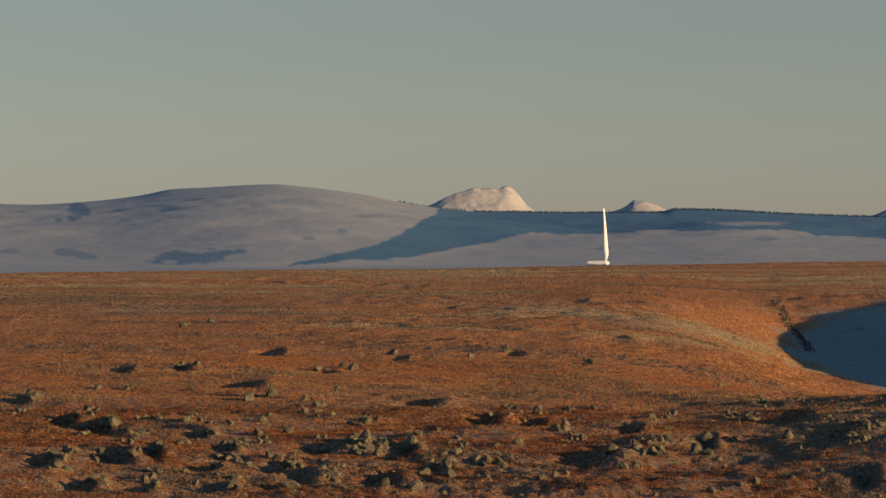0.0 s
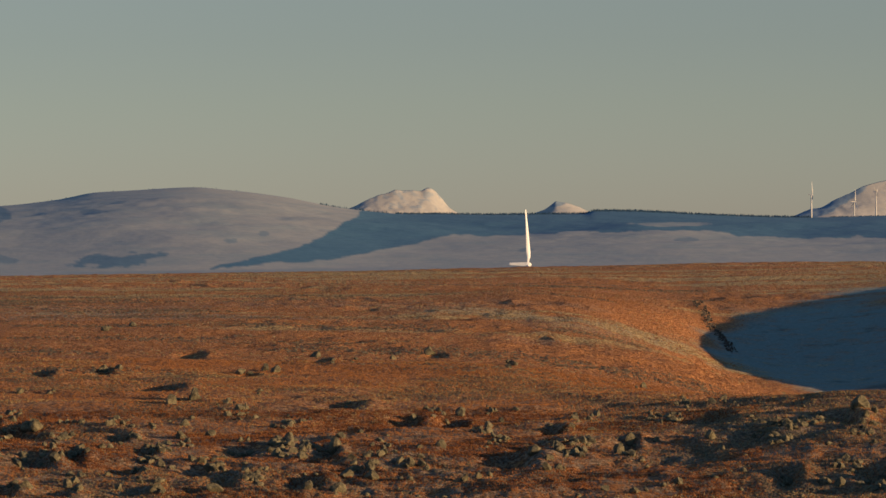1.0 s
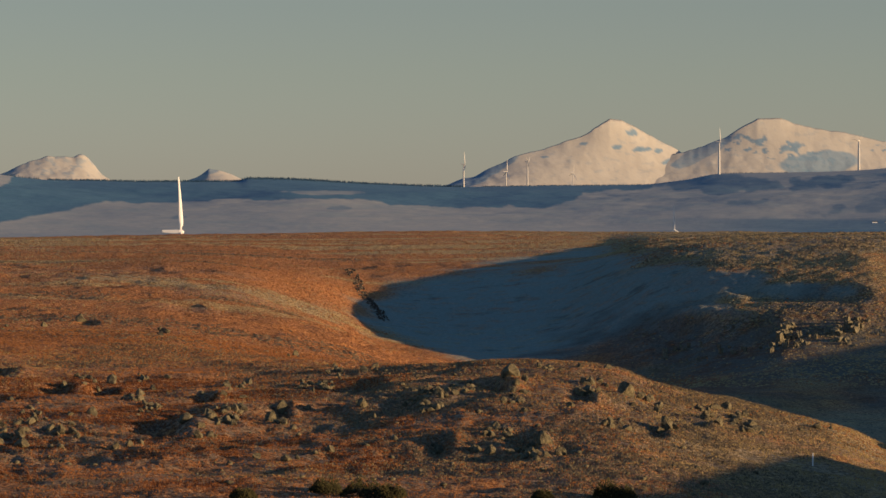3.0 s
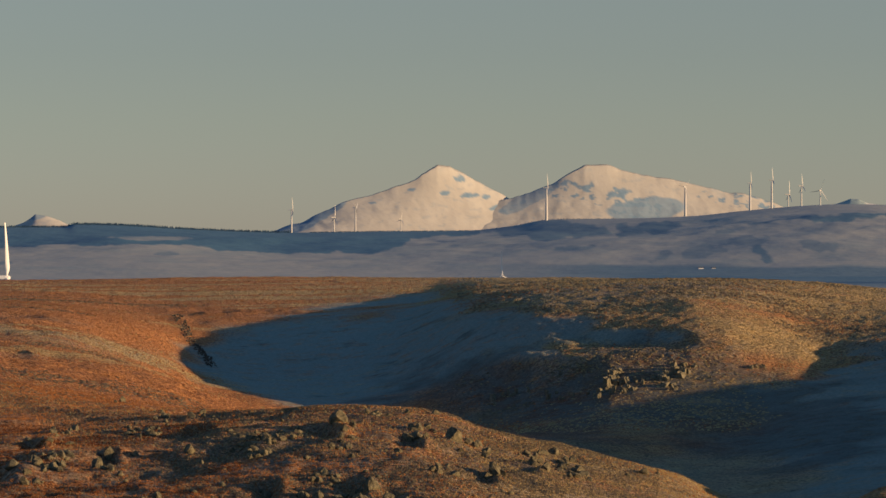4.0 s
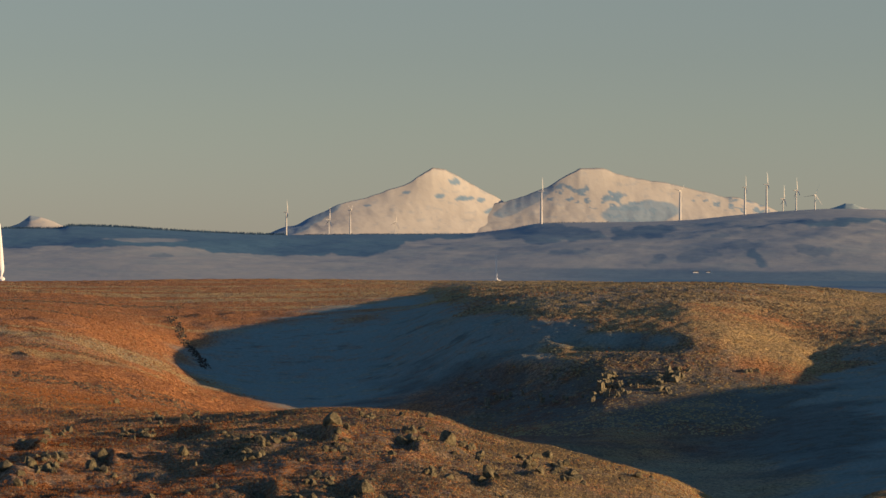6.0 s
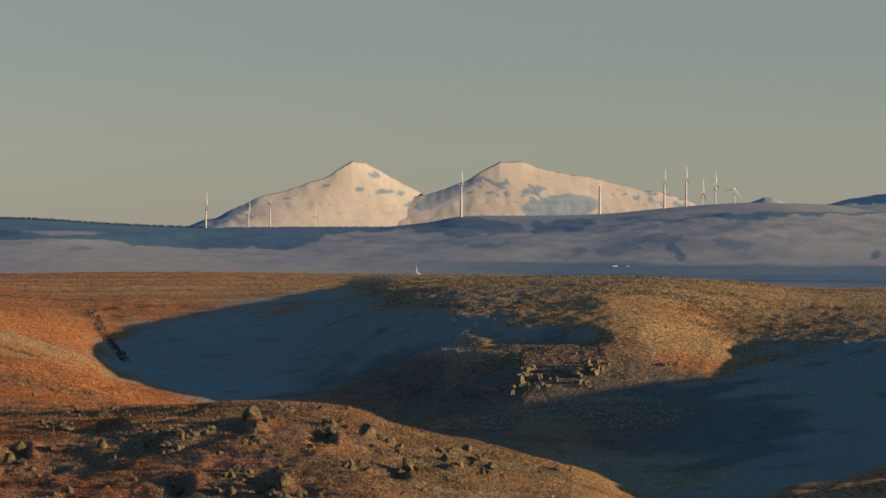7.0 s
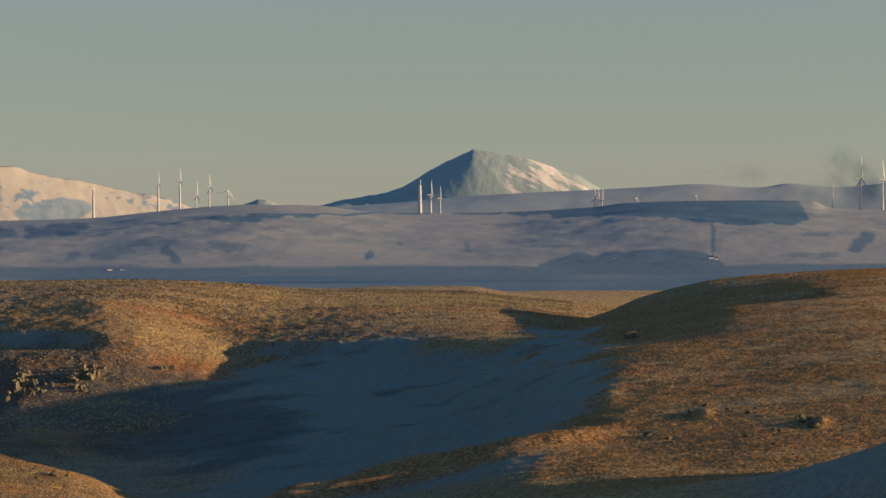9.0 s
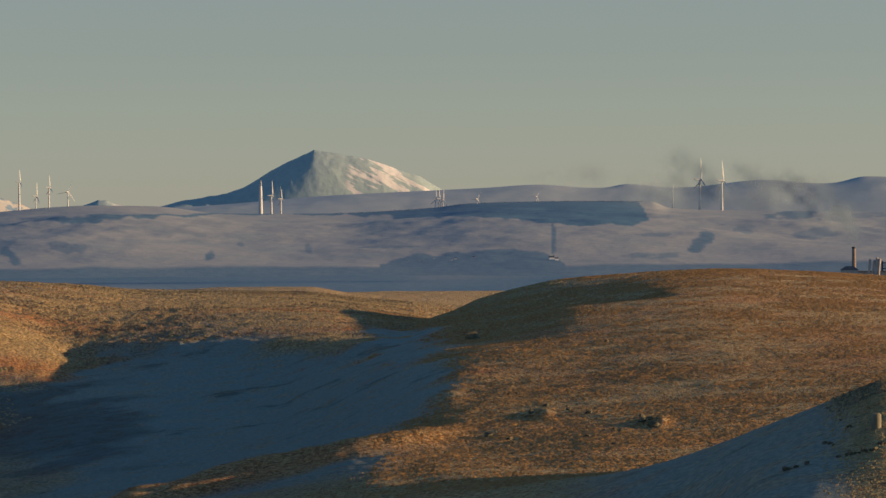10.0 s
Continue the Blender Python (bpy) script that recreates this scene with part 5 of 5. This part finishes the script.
smooth(part("shaft", bm_tube([(-0.3, r), (h * 0.96, r * 0.98), (h, r * 0.93)], 24), CONCRETE, pillar))
part("cap", bm_tube([(h + 0.002, r * 0.7), (h + 0.03, r * 0.68)], 24), CONCRETE, pillar, "thin raised disc on its top")
p, d = spot(1406, -498)
post = empty("marker_post", Matrix.Translation(p), "thin white-painted marker post in the grass", "post")
part("shaft", bm_box(-0.05, -0.05, -0.3, 0.05, 0.05, 23 * d / F, 0.012), WHITE, post)
part("cap", bm_box(-0.06, -0.06, 23 * d / F, 0.06, 0.06, 24 * d / F, 0.012), CONCRETE, post)

LEAF = grass_material("gorse_green", (0.026, 0.026, 0.012), (0.075, 0.068, 0.026))
WOOD = plain_material("gorse_stem", (0.10, 0.07, 0.045), 0.95, 0.2, 0.3)


def gorse(u, v, wide, tall, seed):
    rng = random.Random(seed)
    p, d = spot(u, v)
    bush = empty("gorse_bush", Matrix.Translation(p), "dense dark green gorse bush on rough grass", "bush", "gorse bushes")
    w, h = wide * 0.5 * d / F, tall * d / F
    bm = bmesh.new()
    for _ in range(9):
        a, s = rng.uniform(0, 6.28), rng.uniform(0.2, 0.7)
        end = Vector((w * s * math.cos(a), w * s * math.sin(a), h * rng.uniform(0.5, 0.8)))
        q = end.to_track_quat("Z", "Y").to_matrix().to_4x4()
        bmesh.ops.create_cone(bm, segments=5, radius1=0.05, radius2=0.015, depth=end.length, matrix=q @ Matrix.Translation((0, 0, end.length / 2)))
    part("stems", bm, WOOD, bush)
    bm = bmesh.new()
    for _ in range(1500):
        a, s, z = rng.uniform(0, 6.28), rng.random() ** 0.45, rng.random()
        dome = math.sqrt(max(0.02, 1 - s * s)) * (0.8 + 0.25 * math.sin(3 * a + seed))
        c = Vector((w * s * math.cos(a), w * s * math.sin(a), h * dome * (0.25 + 0.75 * z)))
        up = Vector((rng.gauss(0, 0.6), rng.gauss(0, 0.6), 1)).normalized() * rng.uniform(0.10, 0.26)
        side = up.orthogonal().normalized() * rng.uniform(0.03, 0.07)
        bm.faces.new([bm.verts.new(c - side), bm.verts.new(c + side), bm.verts.new(c + up)])
    part("foliage", bm, LEAF, bush)


for k, (u, v, w, t) in enumerate(((545, -552, 60, 30), (610, -556, 80, 36), (660, -560, 60, 26), (1045, -560, 50, 34), (1075, -560, 44, 26), (400, -560, 50, 20), (930, -562, 40, 18))):
    gorse(u, v, w, t, k + 1)


# ---- farm buildings on the far hillsides ----
def farm(u, v, d, w, h, label):
    house = empty("farmhouse", Matrix.Translation(far_spot(u, v, d)) @ pose(0, 0, 0, 0, 0, -math.degrees(u / F) + 8), label, "house", "farms on the hillside")
    k = d / F
    part("wall", bm_box(-w * k, -0.6 * w * k, -2, w * k, 0.6 * w * k, h * k), WHITE, house)
    bm = bmesh.new()
    v = [bm.verts.new((x * k, y * k, z * k)) for x, y, z in ((-w * 1.05, -w * 0.7, h), (w * 1.05, -w * 0.7, h), (w * 1.05, w * 0.7, h), (-w * 1.05, w * 0.7, h), (-w * 1.05, 0, h * 1.7), (w * 1.05, 0, h * 1.7))]
    for f in ((0, 1, 5, 4), (2, 3, 4, 5), (1, 2, 5), (3, 0, 4), (3, 2, 1, 0)):
        bm.faces.new([v[i] for i in f])
    part("roof", bm, SLATE, house)
    part("chimney", bm_box(w * 0.6 * k, -0.4 * k, h * 1.4 * k, w * 0.85 * k, 0.4 * k, h * 2.0 * k), BRICK, house)


for u, v, w, h in ((2574, -54, 4.5, 4), (2583, -55, 3, 3), (1512, -69, 4.5, 2.2), (1534, -69, 3.5, 2.0), (2404, -52, 1.6, 1.4), (2436, -50, 2.0, 1.5), (2306, -59, 1.2, 1.0), (2318, -56, 1.0, 0.9), (2341, -54, 1.5, 1.2), (2347, -57, 1.0, 0.9), (2366, -51, 1.2, 1.0), (2397, -54, 1.5, 1.1), (2428, -56, 1.1, 0.9)):
    i, t = int((u + 900) / 4), np.argmax((HILL[2][:130, int((u + 900) / 4)] - EYE) / HILL[1][:130, int((u + 900) / 4)] * F >= v)
    farm(u, v, float(HILL[1][t, i]), w, h, "small white farmhouse with a dark slate roof on a far hillside")
